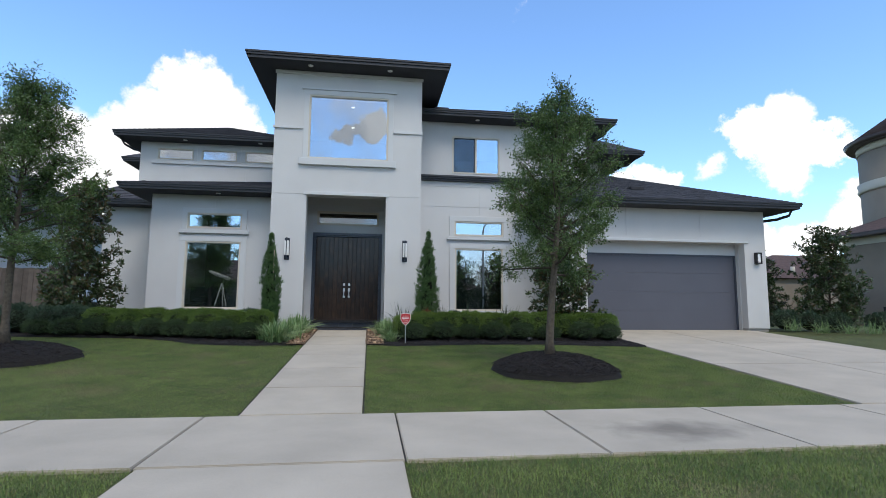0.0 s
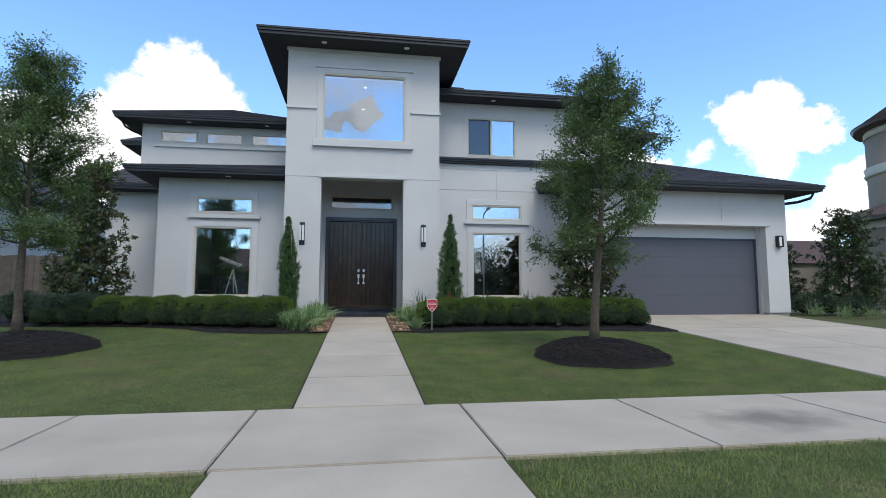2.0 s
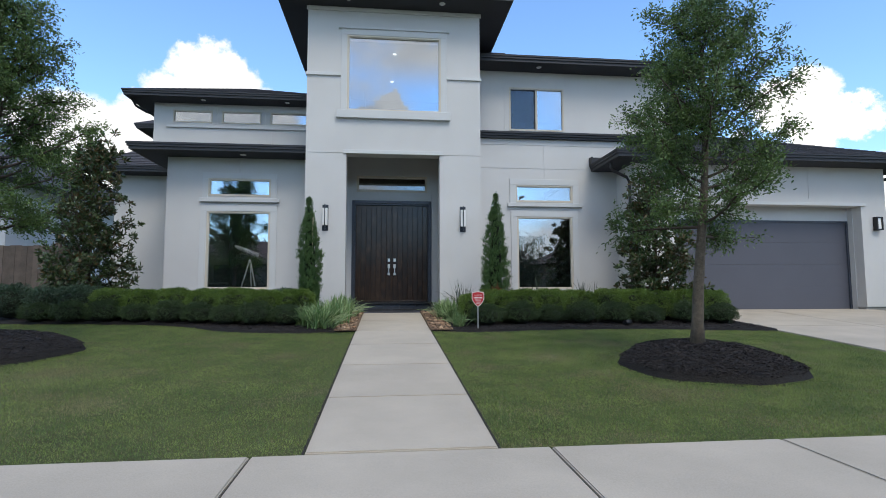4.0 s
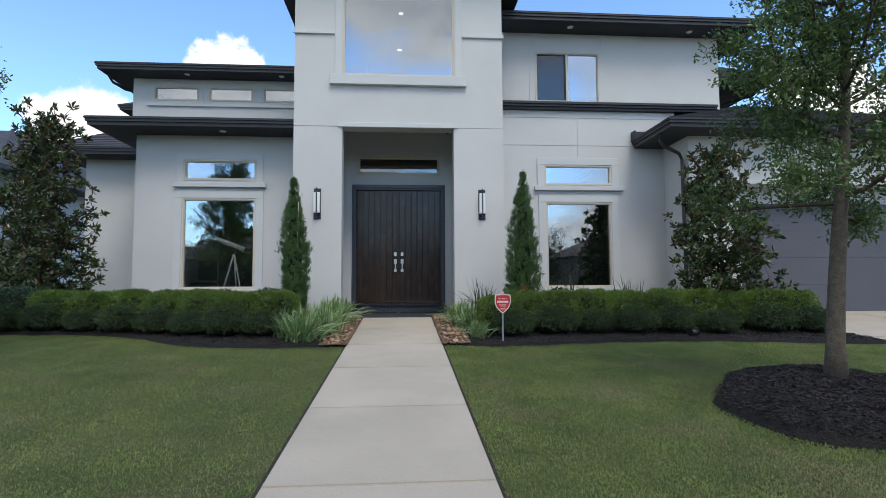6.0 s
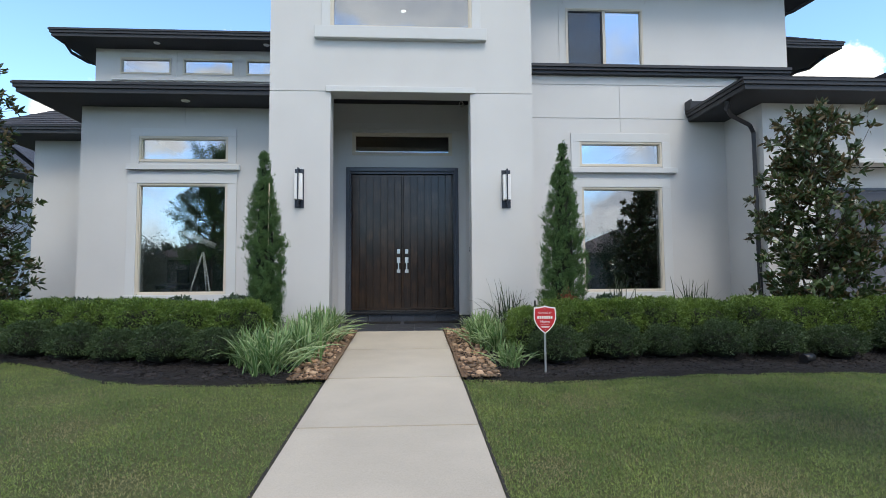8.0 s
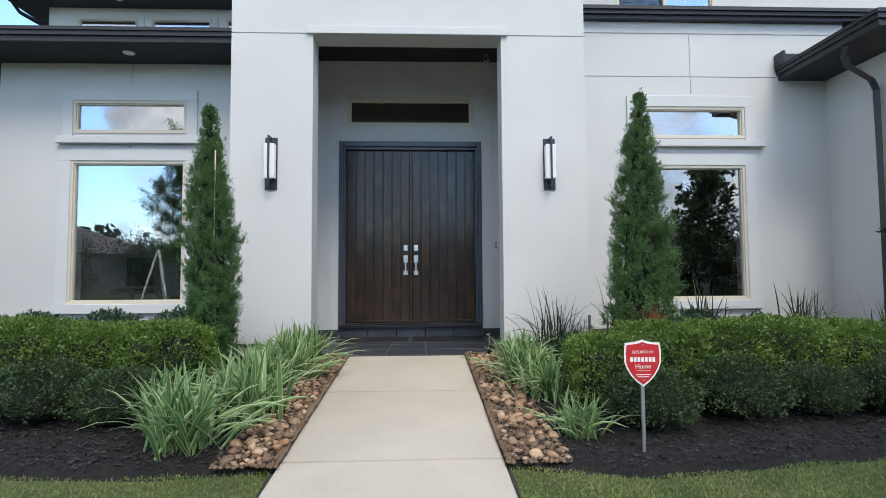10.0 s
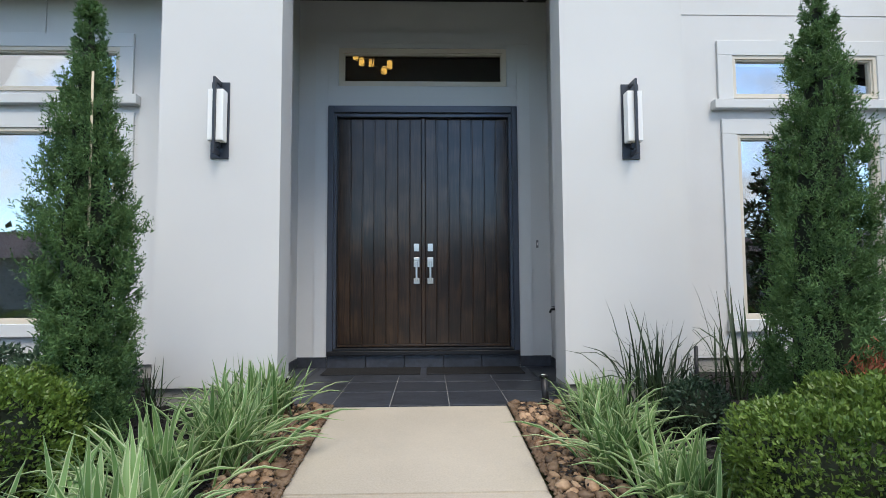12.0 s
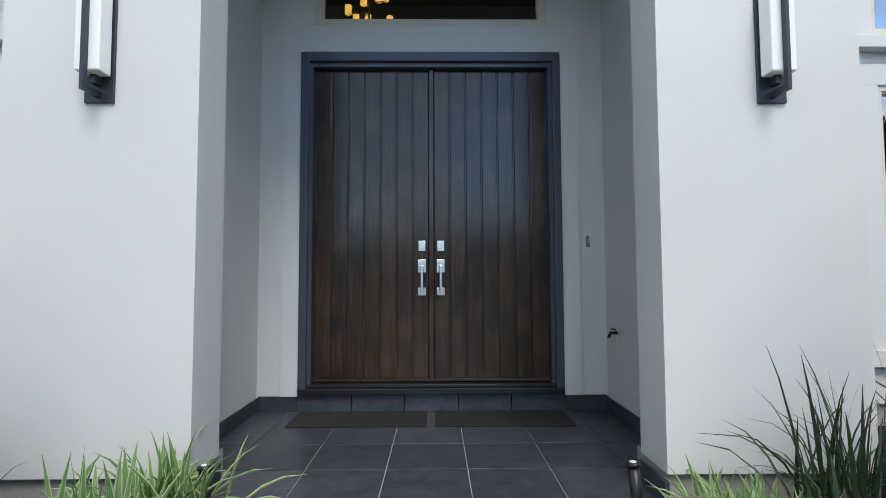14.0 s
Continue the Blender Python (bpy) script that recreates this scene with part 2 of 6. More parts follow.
def thing(name, label, category, group="", kind="", at=(0, 0, 0)):
    ob = new(name)
    ob.location = at
    return tagged(ob, label, category, group, kind)


def box(bm, x0, x1, y0, y1, z0, z1, bevel=0.0, m=None, mi=0):
    vs = [bm.verts.new((x, y, z)) for z in (z0, z1) for y in (y0, y1) for x in (x0, x1)]
    fs = [bm.faces.new([vs[i] for i in f]) for f in ((0, 2, 3, 1), (4, 5, 7, 6), (0, 1, 5, 4), (2, 6, 7, 3), (0, 4, 6, 2), (1, 3, 7, 5))]
    for f in fs:
        f.material_index = mi
    if bevel:
        es = list({e for f in fs for e in f.edges})
        r = bmesh.ops.bevel(bm, geom=es, offset=bevel, segments=2, affect="EDGES", profile=0.5)
        vs = list({v for f in r["faces"] for v in f.verts})
    if m is not None:
        bmesh.ops.transform(bm, matrix=m, verts=vs)
    return bm


def boxes(*rows, bevel=0.0):
    bm = bmesh.new()
    for r in rows:
        box(bm, *r, bevel=bevel)
    return bm


def tube(bm, pts, r, sides=8, cap=True):
    """A round bar along points; r is one radius or one a point."""
    pts = [Vector(p) for p in pts]
    rs = r if isinstance(r, (list, tuple)) else [r] * len(pts)
    rings = []
    for i, p in enumerate(pts):
        d = (pts[min(i + 1, len(pts) - 1)] - pts[max(i - 1, 0)]).normalized()
        q = d.to_track_quat("Z", "Y")
        rings.append([bm.verts.new(p + q @ Vector((rs[i] * math.cos(a), rs[i] * math.sin(a), 0))) for a in (2 * math.pi * k / sides for k in range(sides))])
    for a, b in zip(rings, rings[1:]):
        for k in range(sides):
            f = bm.faces.new((a[k], a[(k + 1) % sides], b[(k + 1) % sides], b[k]))
            f.smooth = True
    if cap:
        bm.faces.new(rings[0][::-1])
        bm.faces.new(rings[-1])
    return bm


def relief(x0, x1, z0, z1, y0, thick, cuts=()):
    """An upright wall along x with its face at y0. cuts: (x0, x1, z0, z1, depth); depth None goes right through."""
    xs = sorted({x0, x1, *[min(max(c[i], x0), x1) for c in cuts for i in (0, 1)]})
    zs = sorted({z0, z1, *[min(max(c[i], z0), z1) for c in cuts for i in (2, 3)]})
    nx, nz = len(xs) - 1, len(zs) - 1

    def depth(i, k):
        if not (0 <= i < nx and 0 <= k < nz):
            return None
        cx, cz, d = (xs[i] + xs[i + 1]) / 2, (zs[k] + zs[k + 1]) / 2, 0.0
        for a, b, c, e, v in cuts:
            if a < cx < b and c < cz < e:
                d = v
                if v is None:
                    return None
        return d
    bm = bmesh.new()

    def quad(*ps):
        bm.faces.new([bm.verts.new(p) for p in ps])
    for i in range(nx):
        for k in range(nz):
            d = depth(i, k)
            if d is None:
                continue
            a, b, c, e = xs[i], xs[i + 1], zs[k], zs[k + 1]
            f, g = y0 + d, y0 + thick
            quad((a, f, c), (b, f, c), (b, f, e), (a, f, e))
            quad((b, g, c), (a, g, c), (a, g, e), (b, g, e))
            for di, dk in ((-1, 0), (1, 0), (0, -1), (0, 1)):
                o = depth(i + di, k + dk)
                h = g if o is None else y0 + o
                if h <= f + 1e-6:
                    continue
                if di:
                    x = a if di < 0 else b
                    s = [(x, f, c), (x, f, e), (x, h, e), (x, h, c)]
                    quad(*(s if di < 0 else s[::-1]))
                else:
                    z = c if dk < 0 else e
                    s = [(a, f, z), (a, h, z), (b, h, z), (b, f, z)]
                    quad(*(s if dk < 0 else s[::-1]))
    bmesh.ops.remove_doubles(bm, verts=bm.verts, dist=1e-5)
    return bm


def structure(ob, label, category):
    return tagged(ob, label, category, kind="structure")


def poly(bm, pts):
    return bm.faces.new([bm.verts.new(p) for p in pts])


# ---- the ground ----


def ground_z(x, y):
    if y < -15.6:
        return -0.30
    if y < -10.05:
        return -0.04 + 0.02 * max(y + 10.05, -4.9)
    if y < -8.1:
        return 0.02 * (y + 8.1)
    return 0.069 * (min(y, 0.0) + 8.1)


def sheet(xs, ys, lift=0.0, keep=None, wob=0.0):
    bm = bmesh.new()
    grid = {}
    for i, x in enumerate(xs):
        for j, y in enumerate(ys):
            grid[i, j] = bm.verts.new((x, y, ground_z(x, y) + lift + wob * noise.noise(Vector((x * 0.7, y * 0.7, 0)))))
    for i in range(len(xs) - 1):
        for j in range(len(ys) - 1):
            if keep is None or keep((xs[i] + xs[i + 1]) / 2, (ys[j] + ys[j + 1]) / 2):
                f = bm.faces.new((grid[i, j], grid[i + 1, j], grid[i + 1, j + 1], grid[i, j + 1]))
                f.smooth = True
    return bm


def span(a, b, n):
    return [a + (b - a) * i / n for i in range(n + 1)]


far = [-900, -300, -120, -60, -40]
g = sheet(far + span(-30, 40, 70) + [60, 120, 300, 900], [-900, -300, -100, -50, -30] + [-22.5, -15.62, -15.58] + span(-15.5, 3, 74) + [6, 12, 30, 60, 150, 400, 900], -0.03)
structure(part("ground", g, TURF), "green turf ground rising gently towards the house", "ground")

# ---- house: walls ----
GROOVE = 0.012


def hgroove(x0, x1, z, w=0.014):
    return (x0, x1, z - w / 2, z + w / 2, GROOVE)


def vgroove(x, z0, z1, w=0.014):
    return (x - w / 2, x + w / 2, z0, z1, GROOVE)


def wall(name, bm, label, material=STUCCO):
    return structure(part(name, bm, material), label, "wall")


BASE = 0.70     # lower edge of the stucco
TX0, TX1 = -1.90, 1.97
PX0, PX1, PTOP = -1.02, 1.04, 4.05
BW = (-1.03, 1.07, 5.02, 6.76)     # great window over the entry
wall("wall_tower_front", relief(TX0, TX1, BASE, 7.46, 0.0, 0.30, [
    (PX0, PX1, 0.0, PTOP, None), (*BW, None),
    hgroove(TX0, PX0 - 0.06, 4.06), hgroove(PX1 + 0.06, TX1, 4.06), vgroove(0.02, 4.15, 4.82), vgroove(0.02, 6.92, 7.4)]),
    "light grey stucco front of the entry tower with scored joints")
wall("wall_tower_west", boxes((TX0, TX0 + 0.25, 0.30, 5.2, BASE, 7.46)), "light grey stucco side of the entry tower")
wall("wall_tower_east", boxes((TX1 - 0.25, TX1, 0.30, 5.2, BASE, 7.46)), "light grey stucco side of the entry tower")
wall("wall_tower_back", boxes((TX0 + 0.25, TX1 - 0.25, 5.0, 5.2, BASE, 7.46)), "plain back wall of the entry hall, coloured dark for dimness", INTERIOR)

LX0, LY = -5.22, 1.15
LW, LT = (-4.30, -2.86, 1.08, 2.90), (-4.29, -2.86, 3.26, 3.68)
wall("wall_left_front", relief(LX0, TX0, BASE, 4.22, LY, 0.25, [(*LW, None), (*LT, None), vgroove(-3.57, 3.82, 4.2), vgroove(-3.57, 3.06, 3.10)]), "light grey stucco front of the study wing")
wall("wall_left_side", boxes((LX0, LX0 + 0.25, LY + 0.25, 6.0, BASE, 4.22)), "light grey stucco side wall of the study wing")
FX0, FY = -7.35, 3.20
wall("wall_far_left_front", relief(FX0, LX0, BASE, 4.20, FY, 0.25), "light grey stucco wall of the set-back wing")
wall("wall_far_left_side", boxes((FX0, FX0 + 0.25, FY + 0.25, 12.0, BASE, 4.20)), "light grey stucco side of the set-back wing")
UX0, UY = -7.00, 4.50
UW = [(-6.46, -5.33, 6.05, 6.43), (-5.07, -3.92, 6.05, 6.43), (-3.65, -2.5, 6.05, 6.43)]
wall("wall_upper_left_front", relief(UX0, TX0, 4.4, 6.68, UY, 0.25, [(*w, None) for w in UW] + [vgroove(-5.2, 5.97, 6.62), vgroove(-3.785, 5.97, 6.62), vgroove(-3.6, 5.2, 5.9)]),
     "light grey stucco upper wall with a row of slot windows")
wall("wall_upper_left_side", boxes((UX0, UX0 + 0.25, UY + 0.25, 12.0, 4.4, 6.68)), "light grey stucco upper side wall")

RY, RX1 = 1.25, 6.0
RW, RT = (3.10, 4.53, 1.07, 2.88), (3.08, 4.55, 3.25, 3.68)
wall("wall_right_front", relief(TX1, RX1, BASE, 4.86, RY, 0.25, [(*RW, None), (*RT, None), hgroove(TX1, RX1, 4.10), hgroove(TX1, RX1, 4.70, 0.02), vgroove(3.82, 3.86, 4.69)]),
     "light grey stucco front of the dining wing with scored joints")
VX1, VY = 7.55, 2.05
VW = (3.13, 4.65, 5.33, 6.52)
wall("wall_upper_right_front", relief(TX1, VX1, 4.8, 7.0, VY, 0.25, [(*VW, None), vgroove(2.99, 5.1, 6.62), vgroove(3.08, 6.62, 6.95), vgroove(4.7, 6.62, 6.95)]), "light grey stucco upper wall over the dining wing")
wall("wall_upper_right_side", boxes((VX1 - 0.25, VX1, VY + 0.25, 12.0, 4.4, 7.0)), "light grey stucco upper side wall")
wall("wall_upper_back_right", boxes((VX1, 9.8, 6.0, 6.25, 4.4, 7.05), (9.55, 9.8, 6.25, 12.0, 4.4, 7.05)), "light grey stucco wall of the rear upper storey")

GX0, GX1, GY = 5.72, 12.26, 0.25
GD = (6.70, 11.58, 0.45, 3.10)
wall("wall_garage_front", relief(GX0, GX1, 0.62, 4.14, GY, 0.25, [(*GD, None), vgroove(10.19, 3.26, 4.1), vgroove(7.9, 3.26, 4.1)]), "light grey stucco front of the garage")
wall("wall_garage_west", boxes((GX0, GX0 + 0.25, GY + 0.25, RY, 0.62, 4.14)), "light grey stucco return of the garage")
wall("wall_garage_east", boxes((GX1 - 0.25, GX1, GY + 0.25, 8.0, 0.62, 4.14)), "light grey stucco side of the garage")
wall("wall_garage_head", boxes((GD[0], GD[1], GY + 0.40, GY + 0.55, 2.78, 3.12)), "light grey head board over the garage door", TRIM)
wall("wall_garage_jambs", boxes((GD[0] - 0.02, GD[0] + 0.015, GY + 0.252, GY + 0.6, 0.5, 3.12), (GD[1] - 0.015, GD[1] + 0.02, GY + 0.252, GY + 0.6, 0.5, 3.12)), "light grey jambs of the garage opening", TRIM)
wall("wall_back", boxes((FX0, GX1, 12.0, 12.25, 0.5, 6.7)), "plain stucco back of the house")

# foundation below the stucco
wall("foundation", boxes((TX0 + 0.02, PX0 - 0.02, 0.03, 0.4, 0.2, BASE), (PX1 + 0.02, TX1 - 0.02, 0.03, 0.4, 0.2, BASE), (LX0 + 0.02, TX0 + 0.02, LY + 0.03, LY + 0.4, 0.2, BASE), (TX1 - 0.02, RX1, RY + 0.03, RY + 0.4, 0.2, BASE),
     (FX0 + .02, LX0, FY + .03, FY + .4, .2, BASE), (GX0 + .02, GD[0], GY + .03, GY + .25, .2, 0.62), (GD[1], GX1 - .02, GY + .03, GY + .25, .2, 0.62), (GX1 - .22, GX1 - .02, GY + .25, 8, .2, .62)), "bare concrete foundation edge under the stucco", CONCRETE_RAW)

# inside: rooms behind the windows
structure(part("floor_ground", boxes((FX0 + 0.3, GX1 - 0.3, 1.95, 11.9, 0.55, 0.70), (LX0 + .25, TX0, LY + .25, 1.95, .55, .70), (TX1, RX1, RY + .25, 1.95, .55, .70)), INTFLOOR), "dark wood floor inside the house", "floor")
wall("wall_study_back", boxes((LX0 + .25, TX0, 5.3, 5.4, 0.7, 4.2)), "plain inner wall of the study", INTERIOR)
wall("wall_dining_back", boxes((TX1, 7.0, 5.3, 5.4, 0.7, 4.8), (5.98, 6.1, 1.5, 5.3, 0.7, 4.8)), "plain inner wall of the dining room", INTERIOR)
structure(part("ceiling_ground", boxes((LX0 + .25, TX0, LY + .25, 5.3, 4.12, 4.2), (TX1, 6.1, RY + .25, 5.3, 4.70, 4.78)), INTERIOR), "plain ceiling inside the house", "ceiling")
# a white ceiling in truth; the dim tone keeps the hall dark
structure(part("ceiling_tower", boxes((TX0 + .25, TX1 - .25, .30, 5.0, 7.10, 7.18)), INTERIOR), "ceiling of the entry hall, coloured near-black for dimness", "ceiling")
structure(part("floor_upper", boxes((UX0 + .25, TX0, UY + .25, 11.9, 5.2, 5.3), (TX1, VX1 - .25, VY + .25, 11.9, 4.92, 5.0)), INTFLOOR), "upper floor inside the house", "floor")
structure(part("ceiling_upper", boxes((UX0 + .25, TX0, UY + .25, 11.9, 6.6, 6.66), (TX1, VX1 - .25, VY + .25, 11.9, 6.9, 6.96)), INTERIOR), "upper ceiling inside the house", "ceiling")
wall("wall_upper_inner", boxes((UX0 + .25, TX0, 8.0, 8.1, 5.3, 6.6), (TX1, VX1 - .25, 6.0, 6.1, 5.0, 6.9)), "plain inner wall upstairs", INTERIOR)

# ---- porch ----
DY = 1.69
PWX0, PWX1 = -1.31, 1.33
wall("wall_porch_west", boxes((PWX0 - 0.3, PWX0, 0.30, DY, 0.5, 4.46)), "light grey stucco side wall of the porch")
wall("wall_porch_east", boxes((PWX1, PWX1 + 0.3, 0.30, DY, 0.5, 4.46)), "light grey stucco side wall of the porch")
DOOR = (-0.995, 0.995, 0.56, 3.30)
TRW = (-0.89, 0.89, 3.52, 3.93)
wall("wall_porch_back", relief(PWX0 - .3, PWX1 + .3, 0.5, 4.46, DY, 0.18, [(*DOOR, None), (*TRW, None)]), "light grey wall round the double front door")
structure(part("ceiling_porch", boxes((PWX0 - .3, PWX1 + .3, 0.30, DY + .18, 4.462, 4.54)), SOFFIT), "dark porch ceiling", "ceiling")
# flat casing boards round door and fanlight
casing = bmesh.new()
for r in ((-1.13, -0.998, DY - 0.025, DY - .001, 0.68, 3.98), (0.998, 1.13, DY - 0.025, DY - .001, 0.68, 3.98), (-0.997, 0.997, DY - 0.025, DY - .001, 3.30, 3.515), (-1.13, 1.13, DY - 0.027, DY - .001, 3.982, 4.10), (-.997, -.892, DY - .025, DY - .001, 3.516, 3.98), (.892, .997, DY - .025, DY - .001, 3.516, 3.98), (-.891, .891, DY - .025, DY - .001, 3.932, 3.98)):
    box(casing, *r)
structure(part("trim_door_casing", casing, TRIM), "flat grey casing boards round the front door", "trim")

# ---- stucco bands and window surrounds ----


def surround(name, x0, x1, z0, z1, y, w, proud=0.03):
    bm = boxes((x0 - w, x0, y - proud, y - .001, z0, z1), (x1, x1 + w, y - proud, y - .001, z0, z1), (x0 - w, x1 + w, y - proud, y - .001, z1 + .0005, z1 + w), bevel=0.004)
    return structure(part(name, bm, TRIM), "smooth raised stucco surround of a window", "trim")


def band(name, x0, x1, z0, z1, y, proud=0.07):
    return structure(part(name, boxes((x0, x1, y - proud, y - .001, z0, z1), bevel=0.006), TRIM), "raised stucco sill band", "trim")


surround("trim_great_window", *BW[:2], BW[2], BW[3], 0.0, 0.13)
band("trim_great_head", -1.22, 1.27, 6.892, 6.94, 0.0, 0.06)
band("trim_great_sill", -1.25, 1.28, 4.84, 5.018, 0.0, 0.09)
band("trim_porch_lintel", PX0 - 0.07, PX1 + 0.07, PTOP, 4.135, 0.0, 0.035)
band("trim_tower_left", TX0 - 0.03, -1.165, 5.80, 5.87, 0.0, 0.04)
band("trim_tower_right", 1.205, TX1 + 0.03, 5.80, 5.87, 0.0, 0.04)
band("trim_tower_top", TX0 - 0.03, TX1 + 0.03, 7.30, 7.40, 0.0, 0.03)
surround("trim_study_window", *LW, LY, 0.15)
band("trim_study_sill", -4.46, -2.70, 0.96, 1.078, LY, 0.06)
surround("trim_study_transom", *LT[:2], 3.207, LT[3], LY, 0.13)
band("trim_study_band", -4.46, -2.66, 3.115, 3.205, LY, 0.09)
surround("trim_dining_window", *RW, RY, 0.15)
band("trim_dining_sill", 2.94, 4.69, 0.95, 1.068, RY, 0.06)
surround("trim_dining_transom", *RT[:2], 3.217, RT[3], RY, 0.15)
band("trim_dining_band", 2.86, 4.79, 3.125, 3.215, RY, 0.09)
band("trim_slot_windows", -6.62, -1.905, 5.89, 5.96, UY, 0.06)
band("trim_garage_lintel", GD[0] - .04, GD[1] + .10, 3.10, 3.17, GY, 0.05)

# ---- windows ----


def screen_mat():
    m = glass_mat("insect_screen_mesh", 0.0)
    nt = m.node_tree
    d = nt.nodes.new("ShaderNodeBsdfDiffuse"); d.inputs["Color"].default_value = (.03, .035, .04, 1)
    t = nt.nodes.new("ShaderNodeBsdfTransparent")
    mix = nt.nodes.new("ShaderNodeMixShader"); mix.inputs[0].default_value = .36
    nt.links.new(t.outputs[0], mix.inputs[1]); nt.links.new(d.outputs[0], mix.inputs[2])
    out = [n for n in nt.nodes if n.type == "OUTPUT_MATERIAL"][0]
    nt.links.new(mix.outputs[0], out.inputs["Surface"])
    return m


SCREEN = screen_mat()


def window(name, x0, x1, z0, z1, y, label, split=False, glass=GLASS, w=0.034):
    """A framed pane set back in its opening; split: a slider with two sashes."""
    ob = thing(name, label, "window", kind="structure")
    fy0, fy1 = y - 0.016, y + 0.064
    part("window_frame", boxes((x0, x0 + w, fy0, fy1, z0, z1), (x1 - w, x1, fy0, fy1, z0, z1), (x0 + w, x1 - w, fy0, fy1, z1 - w, z1), (x0 + w, x1 - w, fy0, fy1, z0, z0 + w)), FRAME_TAN, ob)
    b = 0.014   # inner bead
    a0, a1, c0, c1 = x0 + w, x1 - w, z0 + w, z1 - w
    part("glazing_bead", boxes((a0, a0 + b, fy0 + .018, fy1 - .01, c0, c1), (a1 - b, a1, fy0 + .018, fy1 - .01, c0, c1), (a0 + b, a1 - b, fy0 + .018, fy1 - .01, c1 - b, c1), (a0 + b, a1 - b, fy0 + .018, fy1 - .01, c0, c0 + b)), FRAME_TAN, ob)
    if split:
        xm = (x0 + x1) / 2
        part("sash_rail", boxes((xm - .035, xm + .02, fy0 + .01, fy1 - .012, c0 + b, c1 - b)), FRAME_TAN, ob)
        part("sash_edge", boxes((xm - .062, xm - .036, fy0 + .03, fy1 - .012, c0 + b, c1 - b), (a0 + b, xm - .062, fy0 + .03, fy1 - .012, c1 - b - .02, c1 - b), (a0 + b, a0 + b + .015, fy0 + .03, fy1 - .012, c0 + b, c1 - b - .02)), BLACK, ob)
        spans = ((a0 + b, xm - .062), (xm + .02, a1 - b))
        part("insect_screen", boxes((a0 + b + .016, xm - .063, fy0 + .040, fy0 + .042, c0 + b + .002, c1 - b - .021)), SCREEN, ob, "fine dark insect screen")
    else:
        spans = ((a0 + b, a1 - b),)
    for p0, p1 in spans:
        pane = part("pane", boxes((p0, p1, fy0 + .05, fy0 + .056, c0 + b, c1 - b)), glass, ob)
        pane.visible_shadow = False
    return ob


window("window_1", *LW, LY, "large fixed study window in a tan frame")
window("window_2", *LT, LY, "low wide transom window in a tan frame")
window("window_3", *RW, RY, "large fixed dining window in a tan frame")
window("window_4", *RT, RY, "low wide transom window in a tan frame")
window("window_5", *BW, 0.0, "great square fixed window over the entry")
window("window_6", *VW, VY, "two-sash sliding bedroom window in a tan frame", split=True)
for k, w_ in enumerate(UW):
    window("window_%d" % (7 + k), *w_, UY, "narrow slot window under the eaves", w=0.03)
window("window_10", *TRW, DY, "fanlight window over the front door", glass=GLASS_DOOR, w=0.045)

# ---- roofs ----


def courses(bm, f):
    """One slope, laid in overlapping courses of shingles: eave start, eave end, then the top."""
    e0, e1 = f[0], f[1]
    tops = f[2:] if len(f) == 4 else [f[2], f[2]]
    t1, t0 = tops[0], tops[-1]
    length = ((t0 - e0).length + (t1 - e1).length) / 2
    n = max(3, int(length / 0.16))
    nrm = (e1 - e0).cross(t0 - e0).normalized()
    for k in range(n):
        a, b = k / n, (k + 1.15) / n if k < n - 1 else 1.0
        q = [e0.lerp(t0, a) + nrm * 0.016, e1.lerp(t1, a) + nrm * 0.016, e1.lerp(t1, b) + nrm * 0.003, e0.lerp(t0, b) + nrm * 0.003]
        vs = [bm.verts.new(p) for p in q]
        ls = [bm.verts.new(p) for p in (e0.lerp(t0, a), e1.lerp(t1, a))]
        bm.faces.new(vs if (q[3] - q[2]).length > 1e-4 else vs[:3])
        bm.faces.new((ls[0], ls[1], vs[1], vs[0]))


